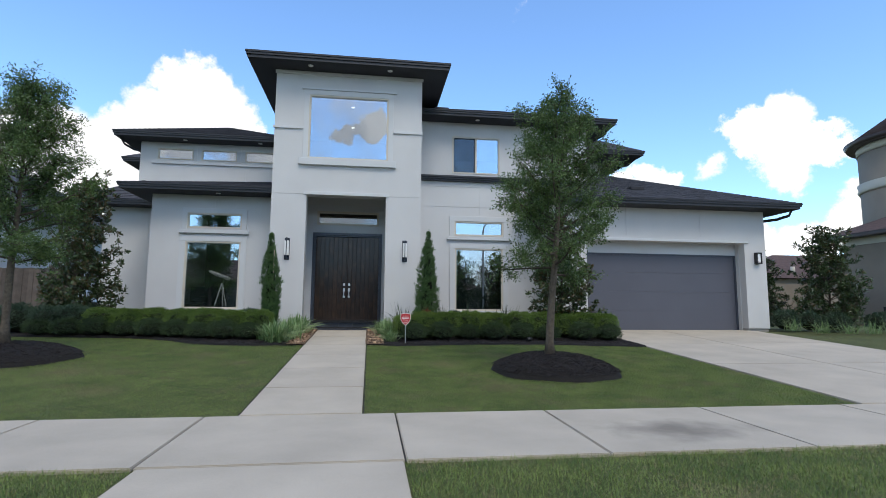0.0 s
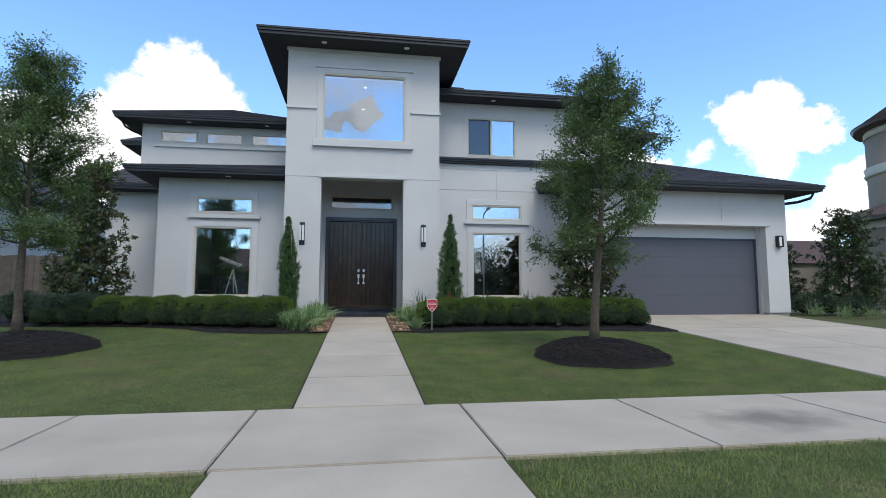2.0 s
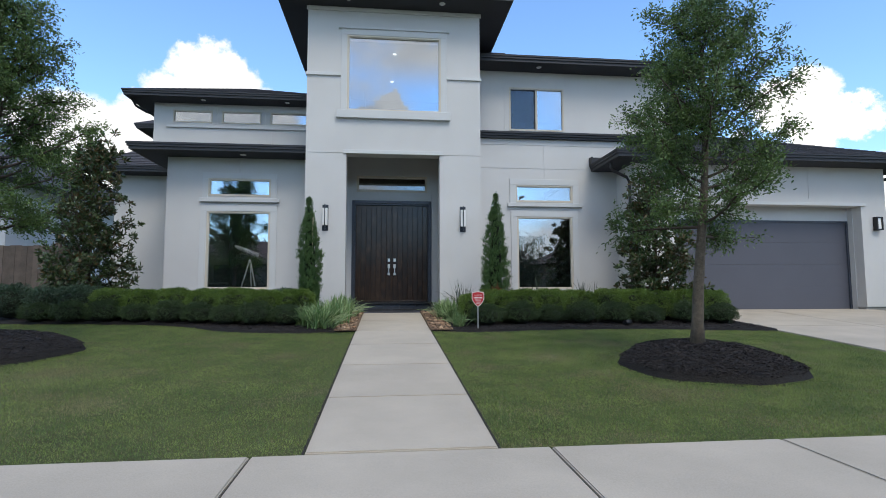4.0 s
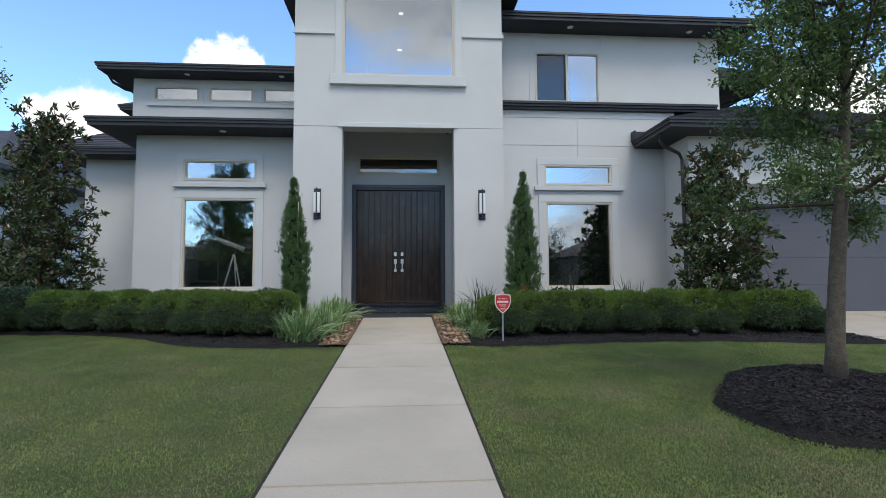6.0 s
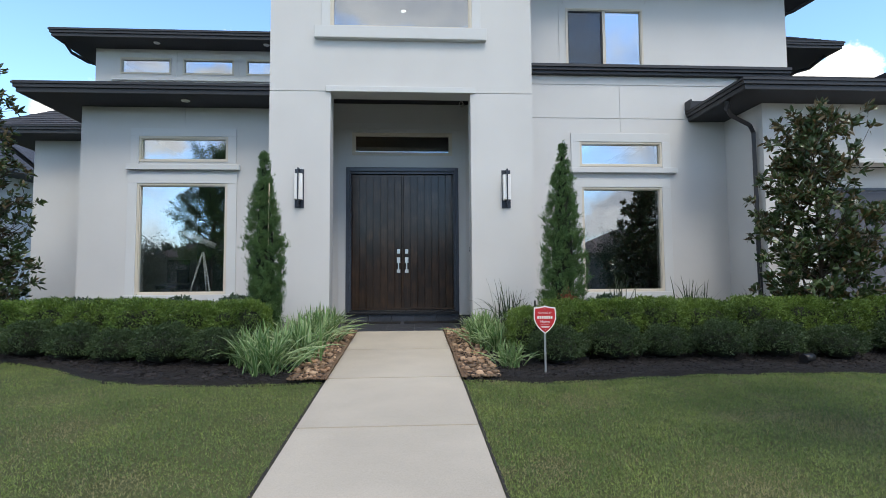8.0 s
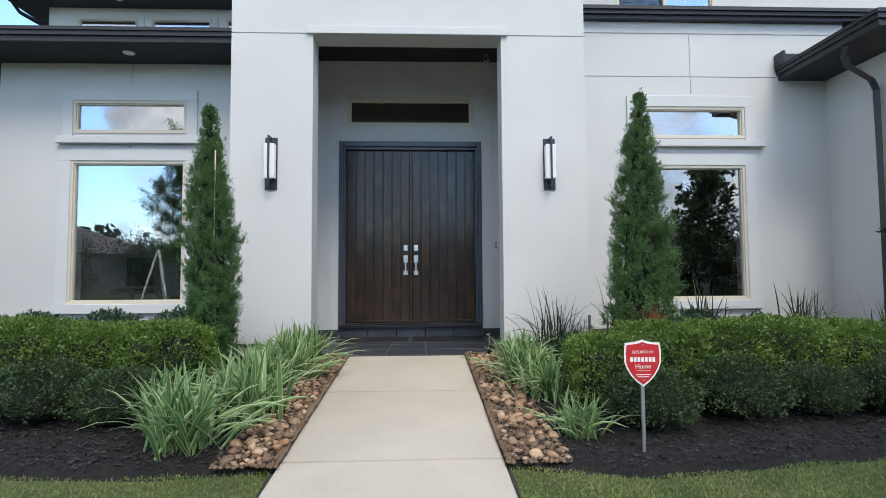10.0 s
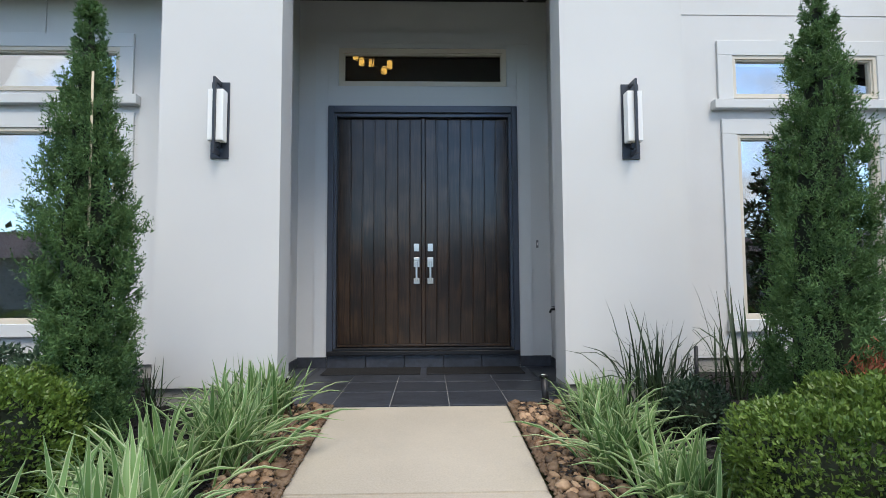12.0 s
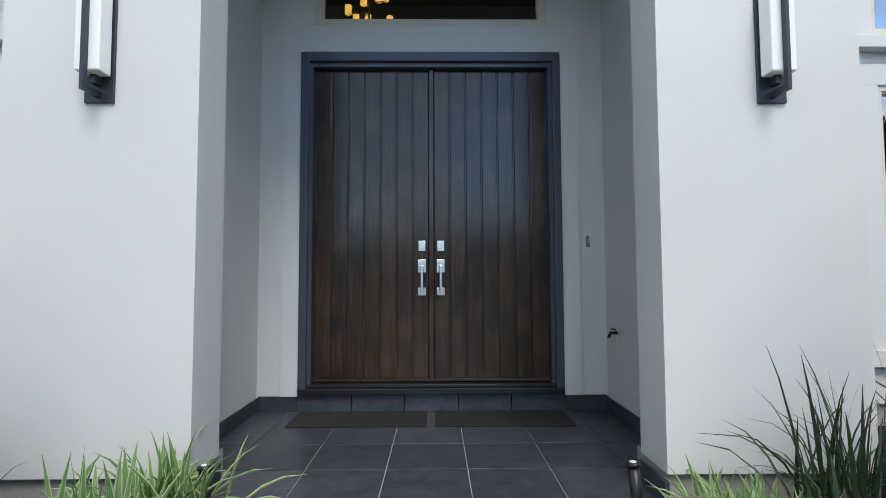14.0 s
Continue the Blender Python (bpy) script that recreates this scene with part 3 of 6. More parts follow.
def hip_roof(name, x0, x1, y0, y1, z, rise, label, thick=0.15, slopes=None, back=True):
    """A hip roof with a boxed eave: fascia, soffit and shingled slopes, ridge along the longer side."""
    ob = thing(name, label, "roof", kind="structure")
    cx, cy = (x0 + x1) / 2, (y0 + y1) / 2
    hw = min(x1 - x0, y1 - y0) / 2
    ra, rb = ((x0 + hw, cy), (x1 - hw, cy)) if x1 - x0 > y1 - y0 else ((cx, y0 + hw), (cx, y1 - hw))
    zt = z + thick
    o = 0.035
    bm = bmesh.new()
    c = [(x0 - o, y0 - o, zt), (x1 + o, y0 - o, zt), (x1 + o, y1, zt), (x0 - o, y1, zt)]
    A, B = (*ra, zt + rise), (*rb, zt + rise)
    if x1 - x0 > y1 - y0:
        faces = ([c[0], c[1], B, A], [c[1], c[2], B], [c[2], c[3], A, B], [c[3], c[0], A])
    else:
        faces = ([c[0], c[1], A], [c[1], c[2], B, A], [c[2], c[3], B], [c[3], c[0], A, B])
    for f in slopes or faces:
        courses(bm, [Vector(p) for p in f])
    part("shingles", bm, SHINGLE_ROOF, ob, "charcoal asphalt shingles in courses")
    # stepped gutter profile along front and sides
    gb = bmesh.new()
    for lo, hi, out in ((z + .002, z + thick * 0.45, 0.0), (z + thick * 0.45, z + thick * 0.8, 0.03), (z + thick * 0.8, zt, 0.05)):
        box(gb, x0 - out, x1 + out, y0 - out, y0 + .03, lo, hi)
        box(gb, x0 - out, x0 + .03, y0 + .03, y1, lo, hi)
        box(gb, x1 - .03, x1 + out, y0 + .03, y1, lo, hi)
        if back:
            box(gb, x0 + .03, x1 - .03, y1 - .03, y1, lo, hi)
    part("gutter", gb, FASCIA, ob, "dark bronze box gutter")
    part("soffit", boxes((x0 + .031, x1 - .031, y0 + .031, y1 - .031, z, z + 0.03)), SOFFIT, ob, "dark painted soffit")
    return ob


def shingle_roof():
    m = bpy.data.materials.new("roof_shingles")
    m.use_nodes = True
    nt = m.node_tree
    p = nt.nodes["Principled BSDF"]
    geo = nt.nodes.new("ShaderNodeNewGeometry")
    mp = nt.nodes.new("ShaderNodeMapping")
    mp.inputs["Scale"].default_value = (3.3, 3.3, 14.0)
    v = nt.nodes.new("ShaderNodeTexVoronoi")
    v.inputs["Scale"].default_value = 1.0
    nt.links.new(geo.outputs["Position"], mp.inputs["Vector"])
    nt.links.new(mp.outputs[0], v.inputs["Vector"])
    n = nt.nodes.new("ShaderNodeTexNoise"); n.inputs["Scale"].default_value = 45
    nt.links.new(geo.outputs["Position"], n.inputs["Vector"])
    r = nt.nodes.new("ShaderNodeValToRGB")
    r.color_ramp.elements[0].color, r.color_ramp.elements[1].color = (0.022, 0.023, 0.028, 1), (0.085, 0.085, 0.10, 1)
    s = nt.nodes.new("ShaderNodeSeparateColor"); nt.links.new(v.outputs["Color"], s.inputs[0])
    a = nt.nodes.new("ShaderNodeMath"); a.operation = "MULTIPLY_ADD"
    nt.links.new(n.outputs["Fac"], a.inputs[0]); a.inputs[1].default_value = 0.5
    h = nt.nodes.new("ShaderNodeMath"); h.operation = "MULTIPLY"; nt.links.new(s.outputs[0], h.inputs[0]); h.inputs[1].default_value = 0.55
    nt.links.new(h.outputs[0], a.inputs[2]); nt.links.new(a.outputs[0], r.inputs["Fac"])
    nt.links.new(r.outputs[0], p.inputs["Base Color"])
    p.inputs["Roughness"].default_value = 0.95
    b = nt.nodes.new("ShaderNodeBump"); b.inputs["Strength"].default_value, b.inputs["Distance"].default_value = 0.6, 0.01
    nt.links.new(n.outputs["Fac"], b.inputs["Height"]); nt.links.new(b.outputs[0], p.inputs["Normal"])
    return m


SHINGLE_ROOF = shingle_roof()
hip_roof("roof_tower", -2.52, 2.62, -0.65, 5.8, 7.39, 0.75, "low charcoal hip roof with wide dark eaves over the entry tower", thick=0.17)
hip_roof("roof_left", -5.80, TX0 - .06, 0.50, 8.0, 4.17, 1.35, "charcoal shingled hip roof over the study wing", thick=0.15, slopes=[
    [(-5.835, .465, 4.32), (TX0, .465, 4.32), (TX0, 4.40, 5.40)], [(-5.835, 8.3, 4.32), (-5.835, .465, 4.32), (TX0, 4.40, 5.40)]])
hip_roof("roof_far_left", -7.95, -5.26, 2.65, 12.0, 4.14, 0.9, "charcoal shingled roof over the set-back wing")
hip_roof("roof_upper_left", -7.60, TX0 - .06, 3.90, 12.4, 6.63, 1.2, "charcoal shingled hip roof over the slot windows", thick=0.16)
hip_roof("roof_rear_left", -8.65, -7.7, 7.0, 12.0, 6.60, 0.3, "dark eave of a rear roof")
hip_roof("roof_upper_right", TX1 + .06, 8.28, 1.42, 11.8, 6.96, 1.3, "charcoal shingled hip roof over the bedroom", thick=0.16)
hip_roof("roof_rear_right", 8.36, 10.95, 4.6, 12.0, 7.03, 0.8, "dark hip roof over the rear storey", thick=0.16)
hip_roof("roof_garage", 5.06, 12.98, -0.35, 8.6, 4.06, 1.66, "large charcoal shingled hip roof over the garage", thick=0.16)
# the lip roof between dining wing and bedroom wall
lip = thing("roof_lip", "narrow dark roof lip between the storeys", "roof", kind="structure")
bm = bmesh.new()
box(bm, TX1 + .01, 6.9, RY - .10, RY + .3, 4.862, 4.91)
box(bm, TX1 + .01, 6.9, RY - .14, RY + .3, 4.912, 4.96)
box(bm, TX1 + .01, 6.9, RY - .17, RY + .3, 4.962, 5.01)
part("gutter", bm, FASCIA, lip, "dark stepped gutter")
bm = bmesh.new()
poly(bm, [(TX1 + .01, RY - .15, 5.015), (6.9, RY - .15, 5.015), (6.9, VY + .02, 5.16), (TX1 + .01, VY + .02, 5.16)])
part("shingles", bm, SHINGLE_ROOF, lip)

# ---- front door ----


def wood_mat():
    m = bpy.data.materials.new("dark_stained_alder")
    m.use_nodes = True
    nt = m.node_tree
    p = nt.nodes["Principled BSDF"]
    info = nt.nodes.new("ShaderNodeObjectInfo")
    off = nt.nodes.new("ShaderNodeVectorMath"); off.operation = "MULTIPLY_ADD"
    comb = nt.nodes.new("ShaderNodeCombineXYZ")
    for k in range(3):
        nt.links.new(info.outputs["Random"], comb.inputs[k])
    nt.links.new(comb.outputs[0], off.inputs[0]); off.inputs[1].default_value = (7, 3, 11)
    geo = nt.nodes.new("ShaderNodeNewGeometry"); nt.links.new(geo.outputs["Position"], off.inputs[2])
    mp = nt.nodes.new("ShaderNodeMapping"); mp.inputs["Scale"].default_value = (26, 10, 1.3)
    nt.links.new(off.outputs[0], mp.inputs["Vector"])
    g = nt.nodes.new("ShaderNodeTexNoise"); g.inputs["Scale"].default_value, g.inputs["Detail"].default_value, g.inputs["Distortion"].default_value = 1.6, 8, 1.4
    nt.links.new(mp.outputs[0], g.inputs["Vector"])
    blot = nt.nodes.new("ShaderNodeTexNoise"); blot.inputs["Scale"].default_value = 3.2
    nt.links.new(off.outputs[0], blot.inputs["Vector"])
    a = nt.nodes.new("ShaderNodeMath"); a.operation = "MULTIPLY_ADD"; a.inputs[1].default_value = 0.55
    nt.links.new(blot.outputs["Fac"], a.inputs[0])
    h = nt.nodes.new("ShaderNodeMath"); h.operation = "MULTIPLY"; h.inputs[1].default_value = 0.55
    nt.links.new(g.outputs["Fac"], h.inputs[0]); nt.links.new(h.outputs[0], a.inputs[2])
    r = nt.nodes.new("ShaderNodeValToRGB")
    e = r.color_ramp.elements
    e[0].position, e[0].color = 0.30, (0.007, 0.005, 0.004, 1)
    e[1].position, e[1].color = 0.80, (0.085, 0.046, 0.023, 1)
    x = e.new(0.52); x.color = (0.022, 0.012, 0.007, 1)
    nt.links.new(a.outputs[0], r.inputs["Fac"]); nt.links.new(r.outputs[0], p.inputs["Base Color"])
    p.inputs["Roughness"].default_value = 0.5
    p.inputs["Specular IOR Level"].default_value = 0.25
    p.inputs["Coat Weight"].default_value, p.inputs["Coat Roughness"].default_value = 0.6, 0.15
    b = nt.nodes.new("ShaderNodeBump"); b.inputs["Strength"].default_value, b.inputs["Distance"].default_value = 0.25, 0.002
    nt.links.new(g.outputs["Fac"], b.inputs["Height"]); nt.links.new(b.outputs[0], p.inputs["Normal"])
    c = nt.nodes.new("ShaderNodeBump"); c.inputs["Strength"].default_value, c.inputs["Distance"].default_value = 0.35, 0.004
    nt.links.new(a.outputs[0], c.inputs["Height"]); nt.links.new(c.outputs[0], p.inputs["Coat Normal"])
    return m


WOOD = wood_mat()
door = thing("door_1", "closed dark-stained plank double door in a blue-grey frame", "door", kind="structure")
fr = boxes((-.994, -.935, DY - .05, DY + .12, .735, 3.298), (.935, .994, DY - .05, DY + .12, .735, 3.298), (-.934, .934, DY - .05, DY + .12, 3.225, 3.298), bevel=0.006)
for r in ((-.934, -.905, DY - .015, DY + .11, .76, 3.224), (.905, .934, DY - .015, DY + .11, .76, 3.224), (-.904, .904, DY - .015, DY + .11, 3.19, 3.224)):
    box(fr, *r)
part("door_frame", fr, DARKPAINT, door, "moulded blue-grey painted door frame")
part("threshold", boxes((-.99, .99, DY - .07, DY + .12, .70, .742), (-.93, .93, DY - .04, DY + .12, .744, .768), bevel=.004), BLACK, door, "dark bronze threshold")
leaf_y = DY + .045
for side in (-1, 1):
    leaf = part("door_leaf", boxes((min(side * .012, side * .902), max(side * .012, side * .902), leaf_y + .012, leaf_y + .055, .772, 3.186)), WOOD, door)
    n = 7
    for k in range(n):
        w_ = (.89 - .012) / n
        a, b = .016 + k * w_ + .0055, .016 + (k + 1) * w_ - .0055
        if side < 0:
            a, b = -b, -a
        part("plank", boxes((a, b, leaf_y - .004 * (k % 2) * .3, leaf_y + .0115, .80, 3.182), bevel=.005), WOOD, leaf)
    part("bottom_rail", boxes((min(side * .016, side * .90), max(side * .016, side * .90), leaf_y - .012, leaf_y + .0115, .775, .797), bevel=.003), WOOD, leaf)
    hx = side * .072
    lock = part("deadbolt", boxes((hx - .028, hx + .028, leaf_y - .014, leaf_y - .003, 1.765, 1.845), bevel=.003), NICKEL, leaf, "square brushed nickel deadbolt")
    bm = bmesh.new(); tube(bm, [(hx, leaf_y - .0145, 1.805), (hx, leaf_y - .03, 1.805)], .021, 20); part("cylinder", bm, NICKEL, lock)
    bm = bmesh.new(); box(bm, hx - .031, hx + .031, leaf_y - .014, leaf_y - .003, 1.60, 1.70, bevel=.003); box(bm, hx - .031, hx + .031, leaf_y - .014, leaf_y - .003, 1.425, 1.485, bevel=.003)
    box(bm, hx - .011, hx + .011, leaf_y - .062, leaf_y - .046, 1.45, 1.655, bevel=.004)
    box(bm, hx - .011, hx + .011, leaf_y - .05, leaf_y - .014, 1.64, 1.655); box(bm, hx - .011, hx + .011, leaf_y - .05, leaf_y - .014, 1.45, 1.465)
    box(bm, hx - .02, hx + .02, leaf_y - .04, leaf_y - .014, 1.668, 1.68)
    part("pull_handle", bm, NICKEL, leaf, "brushed nickel pull handle")
part("astragal", boxes((-.020, .020, leaf_y - .022, leaf_y + .011, .775, 3.186), bevel=.005), WOOD, door, "dark wooden astragal strip")

# ---- garage door ----
gdoor = thing("door_2", "closed wide dark grey sectional garage door", "garage door", kind="structure")
zz = span(0.555, 2.778, 4)
for k in range(4):
    part("panel", boxes((GD[0] + .02, GD[1] - .02, GY + .42, GY + .46, zz[k] + .0012, zz[k + 1] - .0012), bevel=.002), GARAGE, gdoor)
part("backing", boxes((GD[0] + .03, GD[1] - .03, GY + .461, GY + .475, .55, 2.77)), GARAGE, gdoor)
part("door_stop", boxes((GD[0] + .016, GD[0] + .07, GY + .39, GY + .419, .56, 2.778), (GD[1] - .07, GD[1] - .016, GY + .39, GY + .419, .56, 2.778), (GD[0] + .07, GD[1] - .07, GY + .39, GY + .419, 2.735, 2.778)), DARKPAINT, gdoor)
part("seal", boxes((GD[0] + .02, GD[1] - .02, GY + .41, GY + .47, .535, .557)), BLACK, gdoor, "black rubber bottom seal")

# ---- paving ----


def slab(name, x0, x1, y0, y1, parent, th=0.16, lift=0.0, material=CONCRETE, g_=0.006):
    bm = bmesh.new()
    x0, x1, y0, y1 = x0 + g_, x1 - g_, y0 + g_, y1 - g_
    box(bm, x0, x1, y0, y1, 0, 1)
    for v in bm.verts:
        v.co.z = ground_z(v.co.x, v.co.y) + lift - (th if v.co.z < .5 else 0)
    bmesh.ops.bevel(bm, geom=[e for e in bm.edges if all(v.co.z > ground_z(v.co.x, v.co.y) + lift - th / 2 for v in e.verts)], offset=.008, segments=2, affect="EDGES")
    return part(name, bm, material, parent)


path = thing("path_front", "pale concrete walk leading to the front door", "walkway", kind="structure")
for a, b in ((-8.09, -6.78), (-6.78, -5.41), (-5.41, -4.02), (-4.02, -2.69), (-2.69, -1.33), (-1.33, 0.0)):
    slab("slab", -0.63, 0.62, a, b, path)
walkway = thing("pavement", "pale concrete pavement slabs with dark joints and stains", "pavement", kind="structure")
edges = [-14, -12.2, -10.3, -8.4, -6.4, -4.4, -2.46, -0.95, 0.96, 2.58, 4.40, 6.2, 8.1, 10.0, 11.9, 13.8, 15.7, 17.6, 19.5]
for a, b in zip(edges, edges[1:]):
    slab("slab", a, b, -9.76, -8.11, walkway, g_=.008)
slab("slab", -0.92, 0.95, -11.6, -9.78, walkway); slab("slab", -0.92, 0.95, -13.3, -11.6, walkway); slab("slab", -0.92, 0.95, -15.0, -13.3, walkway)
drive = thing("driveway", "wide pale concrete driveway in front of the garage", "driveway", kind="structure")
for x0, x1 in ((6.55, 8.75), (8.75, 11.6)):
    for a, b in ((-8.09, -5.3), (-5.3, -2.6), (-2.6, -0.0)):
        slab("slab", x0, x1, a, b, drive)
slab("slab", 6.55, 11.6, 0.0, 0.95, drive)
slab("slab", 6.3, 11.9, -15.0, -9.78, drive)
kerb = structure(part("kerb", boxes((-60, 60, -15.6, -15.02, -0.5, -0.13), bevel=.03), CONCRETE_RAW), "concrete street kerb", "kerb")
structure(part("road", boxes((-200, 200, -24, -15.6, -.5, -.28)), ASPHALT), "pale concrete residential street", "road")
# bare soil where the turf is trimmed back from the walk
structure(part("path_edge", sheet([-.648, -.63], span(-8.1, -2.8, 20), -.012), SOIL), "narrow strip of bare soil beside the walk", "ground")
structure(part("path_edge_east", sheet([.62, .638], span(-8.1, -2.8, 20), -.012), SOIL), "narrow strip of bare soil beside the walk", "ground")
# dirt in the joints
structure(part("joint_bed", sheet(span(-14, 19.5, 34), span(-9.75, -8.11, 2), -.02), JOINT), "dark dirt in the pavement joints", "ground")

# ---- porch floor ----
PF = 0.565
porch = thing("floor_porch", "near-black slate tiles with pale grout on the porch", "floor", kind="structure")
part("grout_bed", boxes((PX0, PX1, 0.004, 0.30, PF - .3, PF - .005), (PWX0, PWX1, .30, DY + .15, PF - .3, PF - .005)), GROUT, porch, "pale grey grout")
cols = [-1.47, -1.055, -.645, -.225, .20, .63, 1.045, 1.46]
rows_ = [0.06, .47, .89, 1.31, 1.69]
for i in range(7):
    for j, (a, b) in enumerate(zip([0.0] + rows_[1:-1], rows_[1:])):
        xa, xb = cols[i], cols[i + 1]
        lim0, lim1 = (PX0, PX1) if b <= .3 else (PWX0, PWX1)
        if j == 0:
            lim0, lim1 = PX0, PX1
        xa, xb = max(xa, lim0), min(xb, lim1)
        if xb - xa < .03:
            continue
        part("tile", boxes((xa + .003, xb - .003, a + .003, b - .003, PF - .02, PF + .0012 * ((i * 3 + j) % 3)), bevel=.002), SLATE, porch)
for k in range(5):     # riser under the door
    xa = -.995 + k * .398
    part("tile", boxes((xa + .003, xa + .395, DY - .03, DY + .05, PF + .002, .698), bevel=.002), SLATE, porch)
for s, x in ((1, PWX0), (-1, PWX1)):
    for a, b in ((.31, .72), (.725, 1.14), (1.145, 1.56), (1.565, 1.688)):
        part("skirting_tile", boxes((min(x, x + s * .012), max(x, x + s * .012), a, b, PF + .002, PF + .10)), SLATE, porch)
part("skirting_tile", boxes((PWX0 + .013, -.998, DY - .013, DY - .001, PF + .002, .678)), SLATE, porch)
part("skirting_tile", boxes((.998, PWX1 - .013, DY - .013, DY - .001, PF + .002, .678)), SLATE, porch)
for s, x in ((-1, PX0), (1, PX1)):
    part("skirting_tile", boxes((min(x, x - s * .012), max(x, x - s * .012), .002, .30, PF + .002, PF + .10)), SLATE, porch)
    part("skirting_tile", boxes((min(x + s * .0, x + s * .88), max(x, x + s * .88), .3 - .27, .305, PF - .3, PF - .01)), CONCRETE_RAW, porch)
MATRUB = mat("rubber_mat", (0.012, 0.012, 0.013), 0.85, vary=0.3, scale=8, fine=160, bump=0.8, bump_dist=.003)
for x0, x1 in ((-.97, -.03), (.03, .97)):
    m_ = part("door_mat", boxes((x0, x1, 1.24, 1.63, PF + .003, PF + .014), bevel=.004), MATRUB)
    tagged(m_, "flat black rubber door mat on the slate porch", "door mat", "door mats")

# ---- planting: materials and leaf builders ----


def leaf_mat(name, dark, light, rough=0.5, through_light=0.25, patch=2.0, single=False):
    m = bpy.data.materials.new(name)
    m.use_nodes = True
    nt = m.node_tree
    p, out = nt.nodes["Principled BSDF"], nt.nodes["Material Output"]
    geo = nt.nodes.new("ShaderNodeNewGeometry")
    n = nt.nodes.new("ShaderNodeTexNoise"); n.inputs["Scale"].default_value, n.inputs["Detail"].default_value = patch, 4
    nt.links.new(geo.outputs["Position"], n.inputs["Vector"])
    a = nt.nodes.new("ShaderNodeMath"); a.operation = "MULTIPLY_ADD"
    info = nt.nodes.new("ShaderNodeObjectInfo")
    nt.links.new(info.outputs["Random"] if single else geo.outputs["Random Per Island"], a.inputs[0]); a.inputs[1].default_value = 0.6
    s = nt.nodes.new("ShaderNodeMath"); s.operation = "MULTIPLY_ADD"
    nt.links.new(n.outputs["Fac"], s.inputs[0]); s.inputs[1].default_value, s.inputs[2].default_value = 1.3, -0.45
    nt.links.new(s.outputs[0], a.inputs[2])
    mix = nt.nodes.new("ShaderNodeMix"); mix.data_type, mix.clamp_factor = "RGBA", True
    mix.inputs["A"].default_value, mix.inputs["B"].default_value = (*dark, 1), (*light, 1)
    nt.links.new(a.outputs[0], mix.inputs["Factor"])
    col = mix.outputs["Result"]
    nt.links.new(col, p.inputs["Base Color"])
    p.inputs["Roughness"].default_value = rough
    tr = nt.nodes.new("ShaderNodeBsdfTranslucent"); nt.links.new(col, tr.inputs["Color"])
    ms = nt.nodes.new("ShaderNodeMixShader"); ms.inputs[0].default_value = through_light
    nt.links.new(p.outputs[0], ms.inputs[1]); nt.links.new(tr.outputs[0], ms.inputs[2])
    nt.links.new(ms.outputs[0], out.inputs["Surface"])
    return m


OAK = leaf_mat("oak_leaf", (0.030, 0.066, 0.019), (0.170, 0.260, 0.076), 0.42, 0.3)
MAGNOLIA = leaf_mat("magnolia_leaf", (0.020, 0.044, 0.017), (0.085, 0.125, 0.042), 0.28, 0.1)
MAGNOLIA_BROWN = leaf_mat("magnolia_leaf_underside", (0.048, 0.038, 0.015), (0.14, 0.10, 0.038), 0.6, 0.1)
JUNIPER = leaf_mat("juniper_scale", (0.034, 0.085, 0.030), (0.135, 0.245, 0.075), 0.7, 0.25, 6.0)
BOXWOOD = leaf_mat("boxwood_leaf", (0.036, 0.084, 0.016), (0.225, 0.335, 0.066), 0.36, 0.3, 3.0)
YAUPON = leaf_mat("yaupon_leaf", (0.016, 0.036, 0.012), (0.070, 0.118, 0.038), 0.55, 0.15, 3.0)
SILVERY = leaf_mat("indian_hawthorn_leaf", (0.020, 0.045, 0.025), (0.075, 0.125, 0.07), 0.45, 0.15, 3.0)
FLAX = leaf_mat("flax_lily_green", (0.065, 0.15, 0.040), (0.21, 0.36, 0.12), 0.45, 0.3, 3.0, single=True)
FLAX_EDGE = leaf_mat("flax_lily_cream", (0.28, 0.38, 0.17), (0.52, 0.60, 0.34), 0.5, 0.3, 3.0, single=True)
IRIS = leaf_mat("dark_strap_leaf", (0.012, 0.026, 0.012), (0.05, 0.085, 0.03), 0.45, 0.15, 3.0, single=True)
# oak green darkened so mirrored trees look like backlit silhouettes
BACKLIT_LEAF = leaf_mat("backlit_tree_leaf", (0.014, 0.026, 0.010), (0.052, 0.075, 0.028), 0.5, 0.2)
GRASS = leaf_mat("lawn_blade", (0.048, 0.116, 0.023), (0.305, 0.378, 0.096), 0.55, 0.3, 2.6)
DEADGRASS = leaf_mat("dry_blade", (0.17, 0.16, 0.065), (0.36, 0.33, 0.16), 0.7, 0.2, 1.0)
BARK = mat("oak_bark", (0.105, 0.086, 0.064), 0.95, vary=0.45, scale=18, fine=70, bump=0.9, bump_dist=.01)
TWIG = mat("twig_bark", (0.07, 0.055, 0.042), 0.95, vary=0.3, scale=20, bump=0.4)
MULCH = mat("mulch_bed_black", (0.011, 0.009, 0.008), 0.92, vary=0.5, scale=9, fine=60, bump=1.0, bump_dist=.03)
CHIP = mat("mulch_chip", (0.026, 0.021, 0.021), 0.8, vary=0.8, scale=6, fine=40, bump=0.5)
# near-black fill: the shade between leaves put into a solid's colour
SHADE_CORE = mat("shrub_inner_shade", (0.012, 0.018, 0.008), 0.95, vary=0.5, scale=9, bump=0.5)


